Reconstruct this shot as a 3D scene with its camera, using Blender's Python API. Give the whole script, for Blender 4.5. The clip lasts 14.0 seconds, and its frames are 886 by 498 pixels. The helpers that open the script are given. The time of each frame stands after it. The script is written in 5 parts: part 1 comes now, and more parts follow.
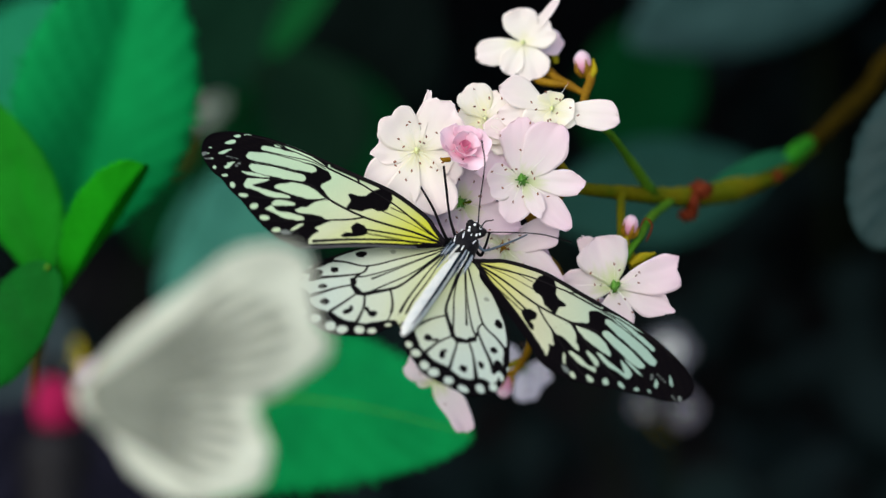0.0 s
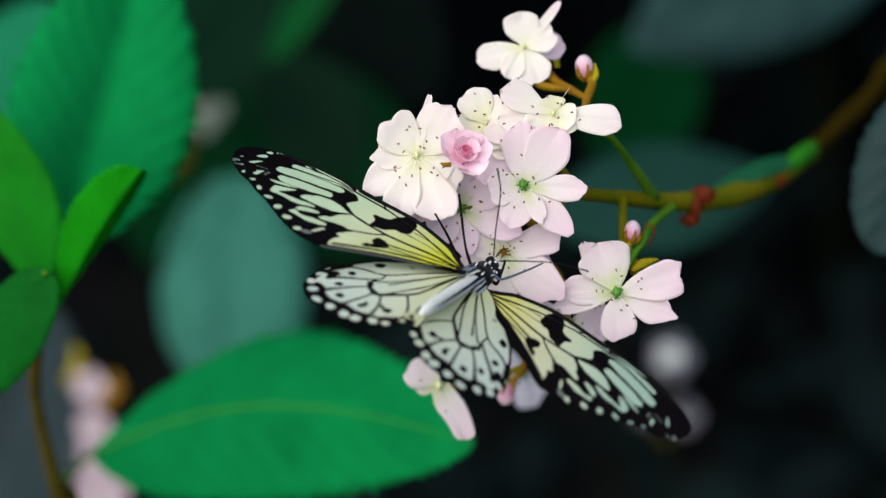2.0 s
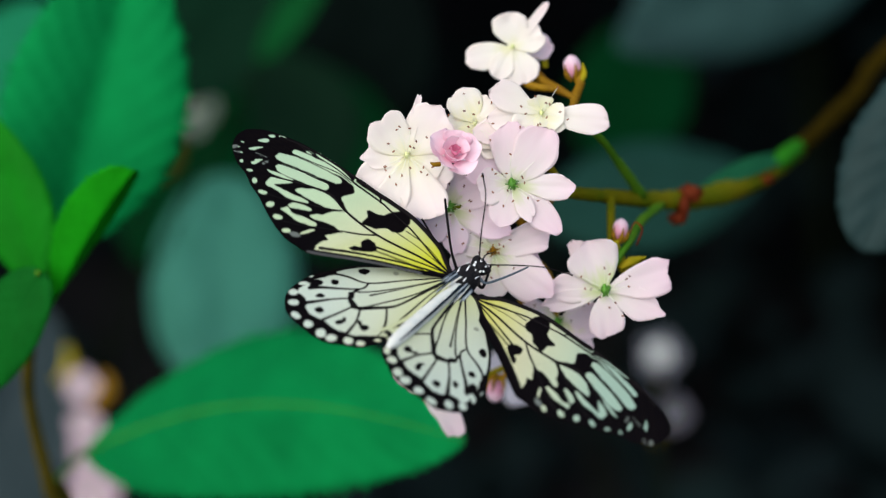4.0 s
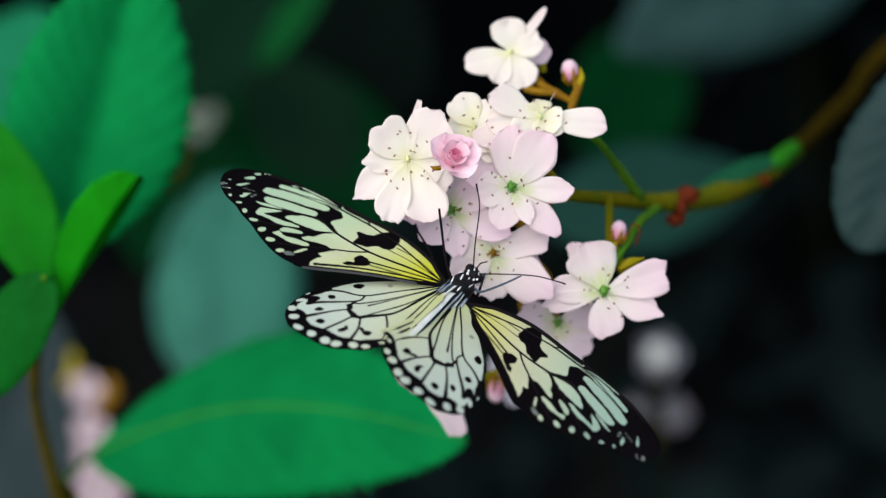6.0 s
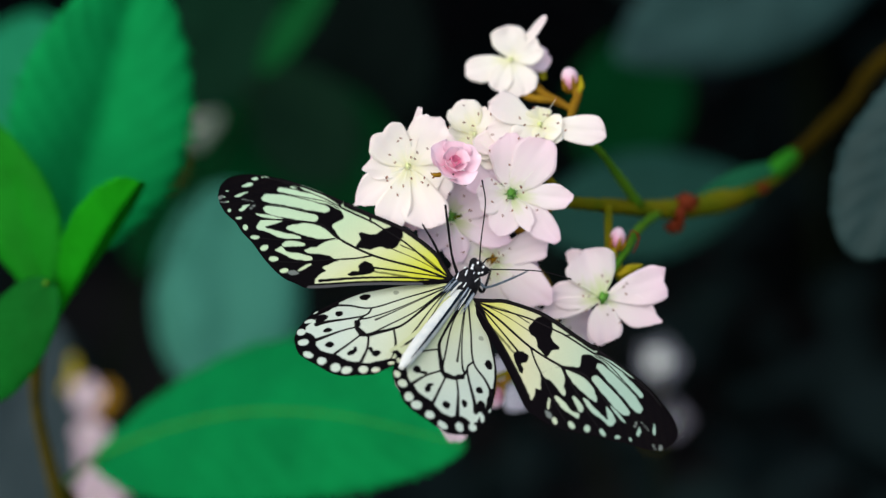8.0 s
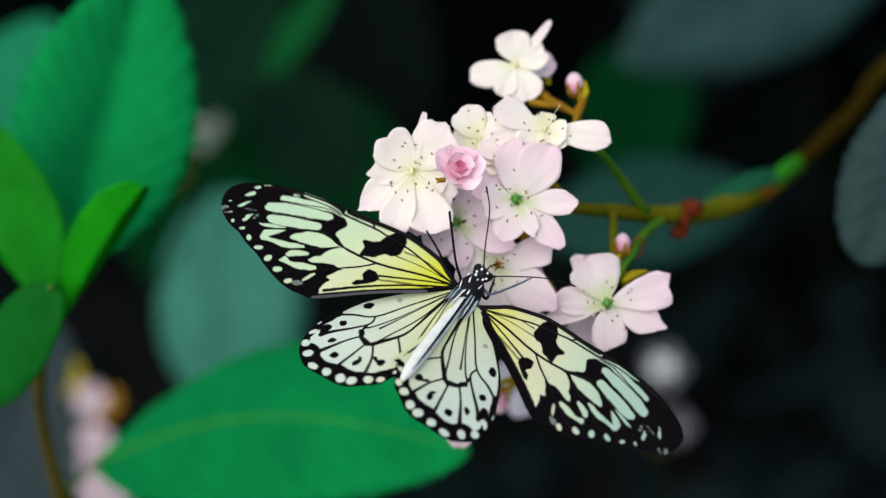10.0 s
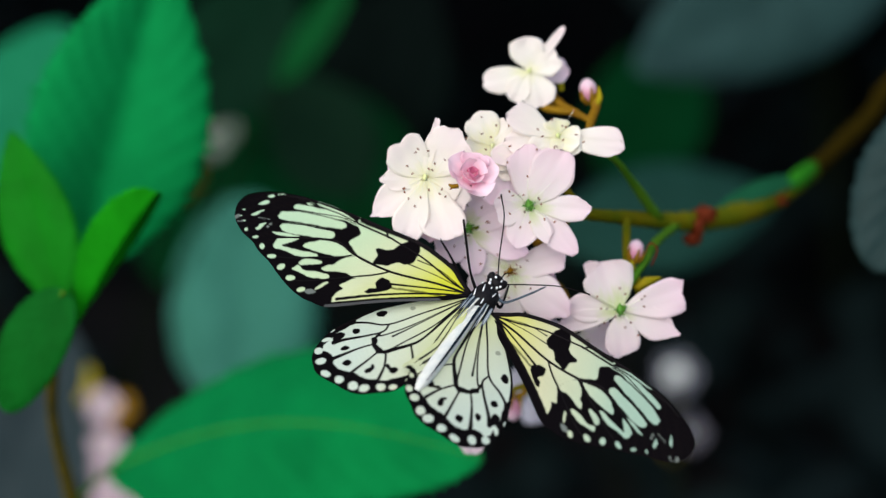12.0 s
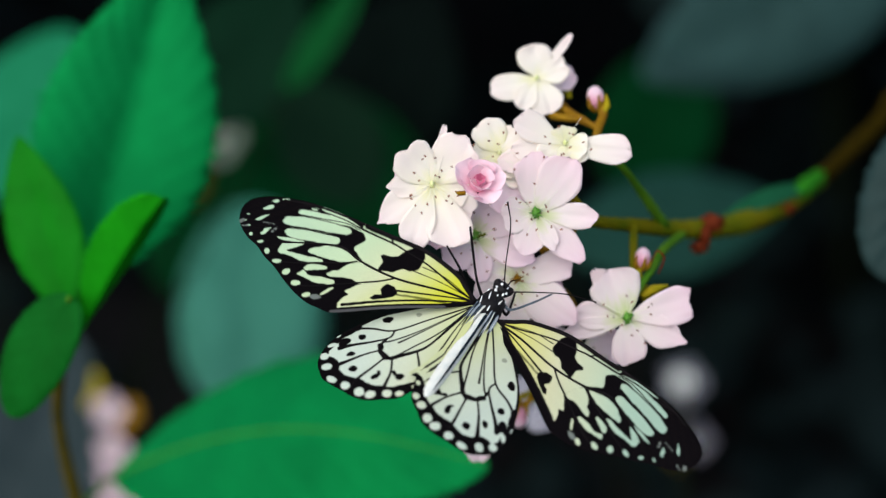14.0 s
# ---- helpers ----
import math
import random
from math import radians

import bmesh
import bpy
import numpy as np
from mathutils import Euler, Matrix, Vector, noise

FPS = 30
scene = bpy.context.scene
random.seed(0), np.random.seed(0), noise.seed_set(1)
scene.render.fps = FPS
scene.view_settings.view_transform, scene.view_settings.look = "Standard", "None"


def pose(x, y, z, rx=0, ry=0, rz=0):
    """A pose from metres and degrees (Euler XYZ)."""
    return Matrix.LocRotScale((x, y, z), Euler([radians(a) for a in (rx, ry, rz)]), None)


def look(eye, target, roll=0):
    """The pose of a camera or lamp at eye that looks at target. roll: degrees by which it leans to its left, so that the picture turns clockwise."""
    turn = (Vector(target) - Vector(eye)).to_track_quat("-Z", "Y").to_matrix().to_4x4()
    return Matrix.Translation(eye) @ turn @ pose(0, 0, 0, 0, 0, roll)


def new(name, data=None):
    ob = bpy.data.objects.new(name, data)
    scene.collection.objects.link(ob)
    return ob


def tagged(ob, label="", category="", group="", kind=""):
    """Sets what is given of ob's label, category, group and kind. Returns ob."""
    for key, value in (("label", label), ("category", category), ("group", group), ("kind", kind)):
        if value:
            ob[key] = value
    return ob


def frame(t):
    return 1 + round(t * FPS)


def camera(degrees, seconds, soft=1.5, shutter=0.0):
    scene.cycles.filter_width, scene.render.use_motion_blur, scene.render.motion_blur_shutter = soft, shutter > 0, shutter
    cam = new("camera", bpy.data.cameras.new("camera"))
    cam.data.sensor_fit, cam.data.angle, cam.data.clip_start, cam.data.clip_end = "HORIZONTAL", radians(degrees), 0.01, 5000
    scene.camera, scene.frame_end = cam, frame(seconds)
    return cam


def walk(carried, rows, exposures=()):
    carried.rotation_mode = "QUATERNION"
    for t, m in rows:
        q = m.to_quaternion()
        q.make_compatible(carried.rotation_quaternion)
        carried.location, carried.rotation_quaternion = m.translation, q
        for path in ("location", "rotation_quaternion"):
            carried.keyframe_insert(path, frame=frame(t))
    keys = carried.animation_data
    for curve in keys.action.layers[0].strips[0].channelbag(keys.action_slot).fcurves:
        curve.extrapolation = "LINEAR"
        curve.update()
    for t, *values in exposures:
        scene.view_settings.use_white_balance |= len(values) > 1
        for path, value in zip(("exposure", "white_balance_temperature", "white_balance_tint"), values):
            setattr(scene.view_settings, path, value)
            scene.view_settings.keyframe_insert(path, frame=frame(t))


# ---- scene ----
import functools

MM = 0.001
# the spray's own axes: x to the right, y up along the slope, z out of the bush; its origin lies 0.9 m above the soil
SPRAY = Matrix.Translation((0, 0, 0.9)) @ Euler((radians(60), 0, 0)).to_matrix().to_4x4()

cam = camera(24.0, 14.0, soft=1.35)
cam.data.dof.use_dof = True
cam.data.dof.focus_distance = 0.483
cam.data.dof.aperture_fstop = 6.2


def cam_at(z, rx, ry, rz):
    return SPRAY @ pose(0, 0, z, rx, ry, rz)


walk(cam, [
    (0, cam_at(0.48162, -0.339, 0.258, 0.281)),
    (0.5, cam_at(0.48029, -0.329, 0.373, 0.284)),
    (1, cam_at(0.48027, -0.303, 0.363, 0.285)),
    (1.5, cam_at(0.47988, -0.243, 0.366, 0.256)),
    (2, cam_at(0.47715, -0.181, 0.272, 0.258)),
    (2.5, cam_at(0.47785, -0.185, 0.158, 0.135)),
    (3, cam_at(0.47912, -0.215, 0.034, 0.160)),
    (5.5, cam_at(0.48698, -0.209, -0.019, -0.240)),
    (6, cam_at(0.48899, -0.142, 0.013, -0.301)),
    (6.5, cam_at(0.48989, -0.078, 0.039, -0.250)),
    (7, cam_at(0.48996, -0.032, 0.039, -0.056)),
    (7.5, cam_at(0.49180, -0.000, -0.000, -0.000)),
    (8, cam_at(0.49190, 0.031, 0.012, -0.152)),
    (10.5, cam_at(0.48997, 0.222, 0.184, 0.009)),
    (11, cam_at(0.48854, 0.269, 0.303, -0.019)),
    (11.5, cam_at(0.48930, 0.317, 0.414, -0.143)),
    (12, cam_at(0.49000, 0.352, 0.487, 0.039)),
    (12.5, cam_at(0.49046, 0.417, 0.537, 0.078)),
    (13, cam_at(0.49078, 0.472, 0.564, 0.262)),
    (13.5, cam_at(0.49054, 0.518, 0.611, 0.349)),
    (14, cam_at(0.48941, 0.548, 0.669, 0.261)),
])

# ---- light ----
world = bpy.data.worlds.new("world")
scene.world = world
world.use_nodes = True
wn = world.node_tree
sky = wn.nodes.new("ShaderNodeTexSky")
sky.sky_type, sky.sun_disc = "NISHITA", False
sky.sun_elevation, sky.sun_rotation = radians(48), radians(213)
wn.links.new(sky.outputs[0], wn.nodes["Background"].inputs[0])
wn.nodes["Background"].inputs[1].default_value = 0.15
sun = new("sun", bpy.data.lights.new("sun", "SUN"))
sun.data.energy, sun.data.angle, sun.data.color = 3.5, radians(75), (1.0, 0.965, 0.885)
sun.matrix_world = look((-1.08, -1.69, 3.13), (0, 0, 0.9))
scene.view_settings.exposure = 0.0


# ---- materials ----
def material(name, rough=0.5, spec=0.5, through_light=0.0, bump=0.0, bump_scale=900.0):
    m = bpy.data.materials.new(name)
    m.use_nodes = True
    nt = m.node_tree
    bsdf = nt.nodes["Principled BSDF"]
    bsdf.inputs["Roughness"].default_value = rough
    bsdf.inputs["Specular IOR Level"].default_value = spec
    if bump:
        tex = nt.nodes.new("ShaderNodeTexNoise")
        tex.inputs["Scale"].default_value = bump_scale
        tex.inputs["Detail"].default_value = 4
        co = nt.nodes.new("ShaderNodeTexCoord")
        nt.links.new(co.outputs["Object"], tex.inputs["Vector"])
        bp = nt.nodes.new("ShaderNodeBump")
        bp.inputs["Strength"].default_value, bp.inputs["Distance"].default_value = bump, 0.0004
        nt.links.new(tex.outputs["Fac"], bp.inputs["Height"])
        nt.links.new(bp.outputs[0], bsdf.inputs["Normal"])
    if through_light:
        tr = nt.nodes.new("ShaderNodeBsdfTranslucent")
        mix = nt.nodes.new("ShaderNodeMixShader")
        mix.inputs[0].default_value = through_light
        nt.links.new(bsdf.outputs[0], mix.inputs[1])
        nt.links.new(tr.outputs[0], mix.inputs[2])
        nt.links.new(mix.outputs[0], nt.nodes["Material Output"].inputs[0])
    return m


def colour_into(m, socket):
    nt = m.node_tree
    nt.links.new(socket, nt.nodes["Principled BSDF"].inputs["Base Color"])
    for n in nt.nodes:
        if n.type == "BSDF_TRANSLUCENT":
            nt.links.new(socket, n.inputs[0])


def mottled(name, a, b, scale=120.0, fine=900.0, vary=0.15, **kw):
    """Two colours mixed by coarse and fine noise, and by a shade of its own for each object."""
    m = material(name, **kw)
    nt = m.node_tree
    co = nt.nodes.new("ShaderNodeTexCoord")
    facs = []
    for s in (scale, fine):
        t = nt.nodes.new("ShaderNodeTexNoise")
        t.inputs["Scale"].default_value, t.inputs["Detail"].default_value = s, 5
        nt.links.new(co.outputs["Object"], t.inputs["Vector"])
        facs.append(t.outputs["Fac"])
    add = nt.nodes.new("ShaderNodeMath")
    add.operation = "MULTIPLY_ADD"
    nt.links.new(facs[0], add.inputs[0])
    add.inputs[1].default_value = 1.6
    sub = nt.nodes.new("ShaderNodeMath")
    sub.operation = "MULTIPLY_ADD"
    nt.links.new(facs[1], sub.inputs[0])
    sub.inputs[1].default_value, sub.inputs[2].default_value = 0.6, -0.6
    nt.links.new(sub.outputs[0], add.inputs[2])
    rnd = nt.nodes.new("ShaderNodeObjectInfo")
    shift = nt.nodes.new("ShaderNodeMath")
    shift.operation = "MULTIPLY_ADD"
    nt.links.new(rnd.outputs["Random"], shift.inputs[0])
    shift.inputs[1].default_value = 2 * vary
    nt.links.new(add.outputs[0], shift.inputs[2])
    ramp = nt.nodes.new("ShaderNodeValToRGB")
    ramp.color_ramp.elements[0].position, ramp.color_ramp.elements[1].position = 0.15, 0.95
    ramp.color_ramp.elements[0].color, ramp.color_ramp.elements[1].color = (*a, 1), (*b, 1)
    nt.links.new(shift.outputs[0], ramp.inputs[0])
    colour_into(m, ramp.outputs[0])
    return m


def painted(name, attribute, **kw):
    """Colour read from the mesh's own pattern."""
    m = material(name, **kw)
    at = m.node_tree.nodes.new("ShaderNodeVertexColor")
    at.layer_name = attribute
    colour_into(m, at.outputs[0])
    return m


LEAF = mottled("emerald_leaf", (0.002, 0.178, 0.044), (0.003, 0.256, 0.062), 60, 700, rough=0.75, spec=0.03, through_light=0.25, bump=0.35)
LEAF_YOUNG = mottled("young_leaf", (0.004, 0.22, 0.002), (0.010, 0.36, 0.006), 60, 700, rough=0.65, spec=0.08, through_light=0.3, bump=0.3)
# Darker green copy; the lower leaf's shade is put into it.
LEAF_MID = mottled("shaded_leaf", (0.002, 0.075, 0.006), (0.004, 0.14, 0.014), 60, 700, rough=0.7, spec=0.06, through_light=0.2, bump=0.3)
# Leaf deep in the bush: its shade is put into the green.
LEAF_GREEN_SHADE = mottled("shaded_green_leaf", (0.001, 0.020, 0.005), (0.001, 0.032, 0.009), 60, 700, rough=0.75, spec=0.01, through_light=0.1, bump=0.3)
# Leaf in shade: the shade is mixed into its grey green.
LEAF_GREY = mottled("shaded_grey_leaf", (0.011, 0.032, 0.031), (0.021, 0.056, 0.053), 60, 700, rough=0.7, spec=0.08, through_light=0.1, bump=0.3)
LEAF_TEAL = mottled("teal_leaf", (0.028, 0.138, 0.095), (0.052, 0.215, 0.153), 60, 700, rough=0.75, spec=0.04, through_light=0.15, bump=0.3)
RIB = mottled("leaf_rib", (0.010, 0.18, 0.035), (0.035, 0.27, 0.045), 90, 900, rough=0.6, spec=0.15)
# Shade of the far foliage is put into this near-black leaf colour.
SHADED_FAR_LEAF = mottled("shade_leaf", (0.0038, 0.0062, 0.0082), (0.0058, 0.0115, 0.0112), 8, 90, rough=0.8, spec=0.0)
# Petal of a blossom in shade, the shade put into its colour.
SHADED_PETAL = mottled("shaded_petal", (0.09, 0.095, 0.12), (0.15, 0.155, 0.185), 160, 900, rough=0.7, spec=0.1)
# Near-black stems: deep shade put into the colour so they hardly show.
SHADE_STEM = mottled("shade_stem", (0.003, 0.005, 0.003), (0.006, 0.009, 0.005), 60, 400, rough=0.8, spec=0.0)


def petal_material(name, foot, heart, rim, reach):
    """A petal greenish at its foot, pale above and tinted towards its rim, with fine streaks along it."""
    m = material(name, rough=0.6, spec=0.12, through_light=0.42, bump=0.08, bump_scale=1500)
    nt = m.node_tree
    co = nt.nodes.new("ShaderNodeTexCoord")
    sep = nt.nodes.new("ShaderNodeSeparateXYZ")
    nt.links.new(co.outputs["Object"], sep.inputs[0])
    stretch = nt.nodes.new("ShaderNodeMapping")
    stretch.inputs["Scale"].default_value = (900, 90, 300)
    nt.links.new(co.outputs["Object"], stretch.inputs["Vector"])
    streak = nt.nodes.new("ShaderNodeTexNoise")
    streak.inputs["Scale"].default_value, streak.inputs["Detail"].default_value = 1.0, 4
    nt.links.new(stretch.outputs[0], streak.inputs["Vector"])
    along = nt.nodes.new("ShaderNodeMath")
    along.operation = "MULTIPLY"
    nt.links.new(sep.outputs["Y"], along.inputs[0])
    along.inputs[1].default_value = 0.62 / reach
    rnd = nt.nodes.new("ShaderNodeObjectInfo")
    shade = nt.nodes.new("ShaderNodeMath")
    shade.operation = "MULTIPLY_ADD"
    nt.links.new(rnd.outputs["Random"], shade.inputs[0])
    shade.inputs[1].default_value = 0.18
    nt.links.new(along.outputs[0], shade.inputs[2])
    total = nt.nodes.new("ShaderNodeMath")
    total.operation = "MULTIPLY_ADD"
    nt.links.new(streak.outputs["Fac"], total.inputs[0])
    total.inputs[1].default_value = 0.3
    nt.links.new(shade.outputs[0], total.inputs[2])
    ramp = nt.nodes.new("ShaderNodeValToRGB")
    r = ramp.color_ramp
    r.elements[0].position, r.elements[0].color = 0.20, (*foot, 1)
    r.elements[1].position, r.elements[1].color = 0.98, (*rim, 1)
    mid = r.elements.new(0.42)
    mid.color = (*heart, 1)
    nt.links.new(total.outputs[0], ramp.inputs[0])
    colour_into(m, ramp.outputs[0])
    return m


PETAL = petal_material("petal", (0.68, 0.76, 0.38), (0.89, 0.81, 0.79), (0.86, 0.66, 0.74), 0.016)
PETAL_WHITE = petal_material("white_petal", (0.90, 0.88, 0.60), (0.95, 0.905, 0.82), (0.94, 0.82, 0.82), 0.013)
PETAL_PINK = petal_material("pink_petal", (0.86, 0.42, 0.56), (0.97, 0.74, 0.82), (0.98, 0.86, 0.90), 0.0062)
PETAL_LILAC = petal_material("lilac_petal", (0.70, 0.74, 0.40), (0.90, 0.78, 0.82), (0.87, 0.66, 0.77), 0.014)
FILAMENT = mottled("filament", (0.80, 0.80, 0.55), (0.92, 0.92, 0.8), 300, 900, rough=0.5)
CREAM_HEART = mottled("cream_heart", (0.62, 0.70, 0.22), (0.85, 0.86, 0.55), 500, 1500, rough=0.6, spec=0.1)
ANTHER = mottled("anther", (0.06, 0.014, 0.010), (0.26, 0.09, 0.04), 500, 2000, rough=0.6, vary=0.3)
PISTIL = mottled("pistil", (0.010, 0.11, 0.008), (0.12, 0.33, 0.02), 700, 2000, rough=0.5)
STEM = mottled("stem", (0.075, 0.105, 0.002), (0.17, 0.13, 0.002), 120, 900, rough=0.6, spec=0.06, bump=0.4)
SHEATH = mottled("green_sheath", (0.006, 0.105, 0.004), (0.02, 0.16, 0.008), 120, 900, rough=0.6, spec=0.06, bump=0.3)
STEM_GREEN = mottled("green_stem", (0.035, 0.14, 0.006), (0.09, 0.21, 0.010), 120, 900, rough=0.6, spec=0.1, bump=0.3)
SEPAL = mottled("golden_sepal", (0.20, 0.20, 0.004), (0.36, 0.27, 0.008), 200, 900, rough=0.6, spec=0.08, bump=0.3)
STIPULE = mottled("stipule", (0.008, 0.085, 0.035), (0.016, 0.13, 0.055), 60, 700, rough=0.7, spec=0.05, through_light=0.2)
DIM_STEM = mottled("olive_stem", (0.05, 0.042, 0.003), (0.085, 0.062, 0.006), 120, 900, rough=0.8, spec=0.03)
# Brown of the older wood, with its shade put into the colour.
SHADED_BARK = mottled("shaded_brown_bark", (0.014, 0.009, 0.0005), (0.034, 0.022, 0.001), 120, 900, rough=0.8, spec=0.02, bump=0.5)
STEM_RED = mottled("red_node", (0.075, 0.008, 0.002), (0.15, 0.026, 0.005), 300, 900, rough=0.7, spec=0.1, bump=0.5)
CALYX = mottled("calyx", (0.13, 0.055, 0.002), (0.26, 0.14, 0.004), 300, 900, rough=0.6, spec=0.12)
CHITIN = mottled("black_chitin", (0.003, 0.003, 0.004), (0.008, 0.007, 0.008), 900, 3000, rough=0.5, spec=0.15, bump=0.4, bump_scale=4000)
HAIR_WHITE = mottled("white_scales", (0.62, 0.65, 0.62), (0.78, 0.77, 0.70), 500, 3000, rough=0.95, spec=0.05, bump=0.7, bump_scale=3500)
SPOT_WHITE = mottled("white_spot", (0.8, 0.82, 0.82), (0.9, 0.9, 0.88), 500, 3000, rough=0.7)
SLATE = mottled("slate_hair", (0.010, 0.016, 0.026), (0.04, 0.06, 0.08), 500, 3000, rough=0.8)
VEIN = mottled("wing_vein", (0.003, 0.003, 0.003), (0.008, 0.006, 0.007), 900, 3000, rough=0.8, spec=0.05)
WING = painted("wing_scales", "pattern", rough=0.75, spec=0.04, through_light=0.2, bump=0.15, bump_scale=5000)
WHITE_WING = mottled("cream_wing", (0.40, 0.43, 0.34), (0.62, 0.65, 0.53), 60, 300, rough=0.7, through_light=0.2)
RED_HAIR = mottled("red_hair", (0.20, 0.003, 0.035), (0.32, 0.010, 0.065), 300, 900, rough=0.8, spec=0.1)
# Soil far below its own tone: bush shade put into the colour.
SHADED_SOIL = mottled("soil", (0.005, 0.0058, 0.0066), (0.010, 0.010, 0.011), 6, 60, rough=0.9, spec=0.0, bump=0.8, bump_scale=60)


# ---- makers ----
def mesh_of(name, verts, faces, mats, smooth=True, index=None, rim=0):
    """A mesh; the last rim faces, the cut edge of a thin sheet, stay flat."""
    me = bpy.data.meshes.new(name)
    me.from_pydata([tuple(v) for v in verts], [], faces)
    for m in mats if isinstance(mats, (list, tuple)) else (mats,):
        me.materials.append(m)
    me.polygons.foreach_set("use_smooth", [smooth] * (len(me.polygons) - rim) + [False] * rim)
    if index is not None:
        me.polygons.foreach_set("material_index", index)
    me.update()
    return me


def piece(name, me, parent, at=None, label=""):
    ob = new(name, me)
    ob.parent = parent
    if at is not None:
        ob.matrix_basis = at
    return tagged(ob, label)


def thing(name, base, label, category, group=""):
    ob = new(name)
    ob.empty_display_size = 0.01
    ob.matrix_world = SPRAY @ Matrix.Translation(Vector(base) * MM)
    return tagged(ob, label, category, group)


def smooth_line(pts, n):
    """A curve through the points (Catmull-Rom), n steps a span."""
    p = [Vector(q) for q in pts]
    p = [p[0] * 2 - p[1]] + p + [p[-1] * 2 - p[-2]]
    out = []
    for i in range(1, len(p) - 2):
        a, b, c, d = p[i - 1:i + 3]
        for k in range(n):
            t = k / n
            out.append(0.5 * (2 * b + (c - a) * t + (2 * a - 5 * b + 4 * c - d) * t * t + (3 * b - a - 3 * c + d) * t ** 3))
    return out + [p[-2]]


def tube_data(pts, radii, n=6, sides=8, uneven=0.0):
    """Vertices and faces of a tapered, closed tube along points in mm."""
    line = smooth_line(pts, n)
    verts, faces = [], []
    side = Vector((0.31, 0.52, 0.79))
    for i, p in enumerate(line):
        d = (line[min(i + 1, len(line) - 1)] - line[max(i - 1, 0)]).normalized()
        side = (side - d * side.dot(d)).normalized()
        other = d.cross(side)
        f = i / (len(line) - 1) * (len(radii) - 1)
        k = min(int(f), len(radii) - 2)
        r = radii[k] + (radii[k + 1] - radii[k]) * (f - k)
        r *= 1 + uneven * noise.noise(p * 0.35)
        for j in range(sides):
            a = 2 * math.pi * j / sides
            verts.append((p + (side * math.cos(a) + other * math.sin(a)) * r) * MM)
    m = len(line)
    for i in range(m - 1):
        for j in range(sides):
            k = (j + 1) % sides
            faces.append((i * sides + j, i * sides + k, (i + 1) * sides + k, (i + 1) * sides + j))
    faces.append(tuple(range(sides))[::-1])
    faces.append(tuple((m - 1) * sides + j for j in range(sides)))
    return verts, faces


def tube(name, pts, radii, mat, parent, at=None, label="", n=6, sides=8, uneven=0.0):
    v, f = tube_data(pts, radii, n, sides, uneven)
    return piece(name, mesh_of(name, v, f, mat), parent, at, label)


def blob_data(rx, ry, rz, centre=(0, 0, 0), nu=12, nv=8, rough=0.0):
    verts, faces = [], []
    for i in range(nv + 1):
        th = math.pi * i / nv
        for j in range(nu):
            a = 2 * math.pi * j / nu
            d = Vector((math.sin(th) * math.cos(a), math.sin(th) * math.sin(a), math.cos(th)))
            k = 1 + rough * noise.noise(d * 2.3 + Vector(centre))
            verts.append(((centre[0] + d.x * rx * k) * MM, (centre[1] + d.y * ry * k) * MM, (centre[2] + d.z * rz * k) * MM))
    for i in range(nv):
        for j in range(nu):
            k = (j + 1) % nu
            faces.append((i * nu + j, (i + 1) * nu + j, (i + 1) * nu + k, i * nu + k))
    return verts, faces


def blob(name, rx, ry, rz, mat, parent, at=None, label="", rough=0.0, centre=(0, 0, 0), nu=14, nv=10):
    v, f = blob_data(rx, ry, rz, centre, nu, nv, rough)
    return piece(name, mesh_of(name, v, f, mat), parent, at, label)


def sheet_data(grid, thick):
    """A grid of points (mm) given a thickness along z, closed round its rim."""
    nu, nv = len(grid), len(grid[0])
    verts = [Vector(p) * MM for row in grid for p in row]
    verts += [(Vector(p) - Vector((0, 0, thick))) * MM for row in grid for p in row]
    h, faces = nu * nv, []
    for i in range(nu - 1):
        for j in range(nv - 1):
            a, b, c, d = i * nv + j, (i + 1) * nv + j, (i + 1) * nv + j + 1, i * nv + j + 1
            faces += [(a, b, c, d), (h + d, h + c, h + b, h + a)]
    rim = [i * nv for i in range(nu)] + [(nu - 1) * nv + j for j in range(1, nv)] + [i * nv + nv - 1 for i in range(nu - 2, -1, -1)] + list(range(nv - 2, 0, -1))
    for a, b in zip(rim, rim[1:] + rim[:1]):
        faces.append((a, h + a, h + b, b))
    return verts, faces


def sheet(name, grid, thick, mat, flip=False):
    v, f = sheet_data(grid, thick)
    if flip:
        f = [q[::-1] for q in f]
    return mesh_of(name, v, f, mat, rim=2 * (len(grid) + len(grid[0]) - 2))


def frame_to(base, tip, facing, origin=(0, 0, 0)):
    """A turn and place whose y runs from base to tip and whose z looks towards facing; in mm from origin."""
    b, t = Vector(base), Vector(tip)
    y = (t - b).normalized()
    z = Vector(facing)
    z = (z - y * z.dot(y)).normalized()
    x = y.cross(z)
    m = Matrix((x, y, z)).transposed().to_4x4()
    m.translation = (b - Vector(origin)) * MM
    return m


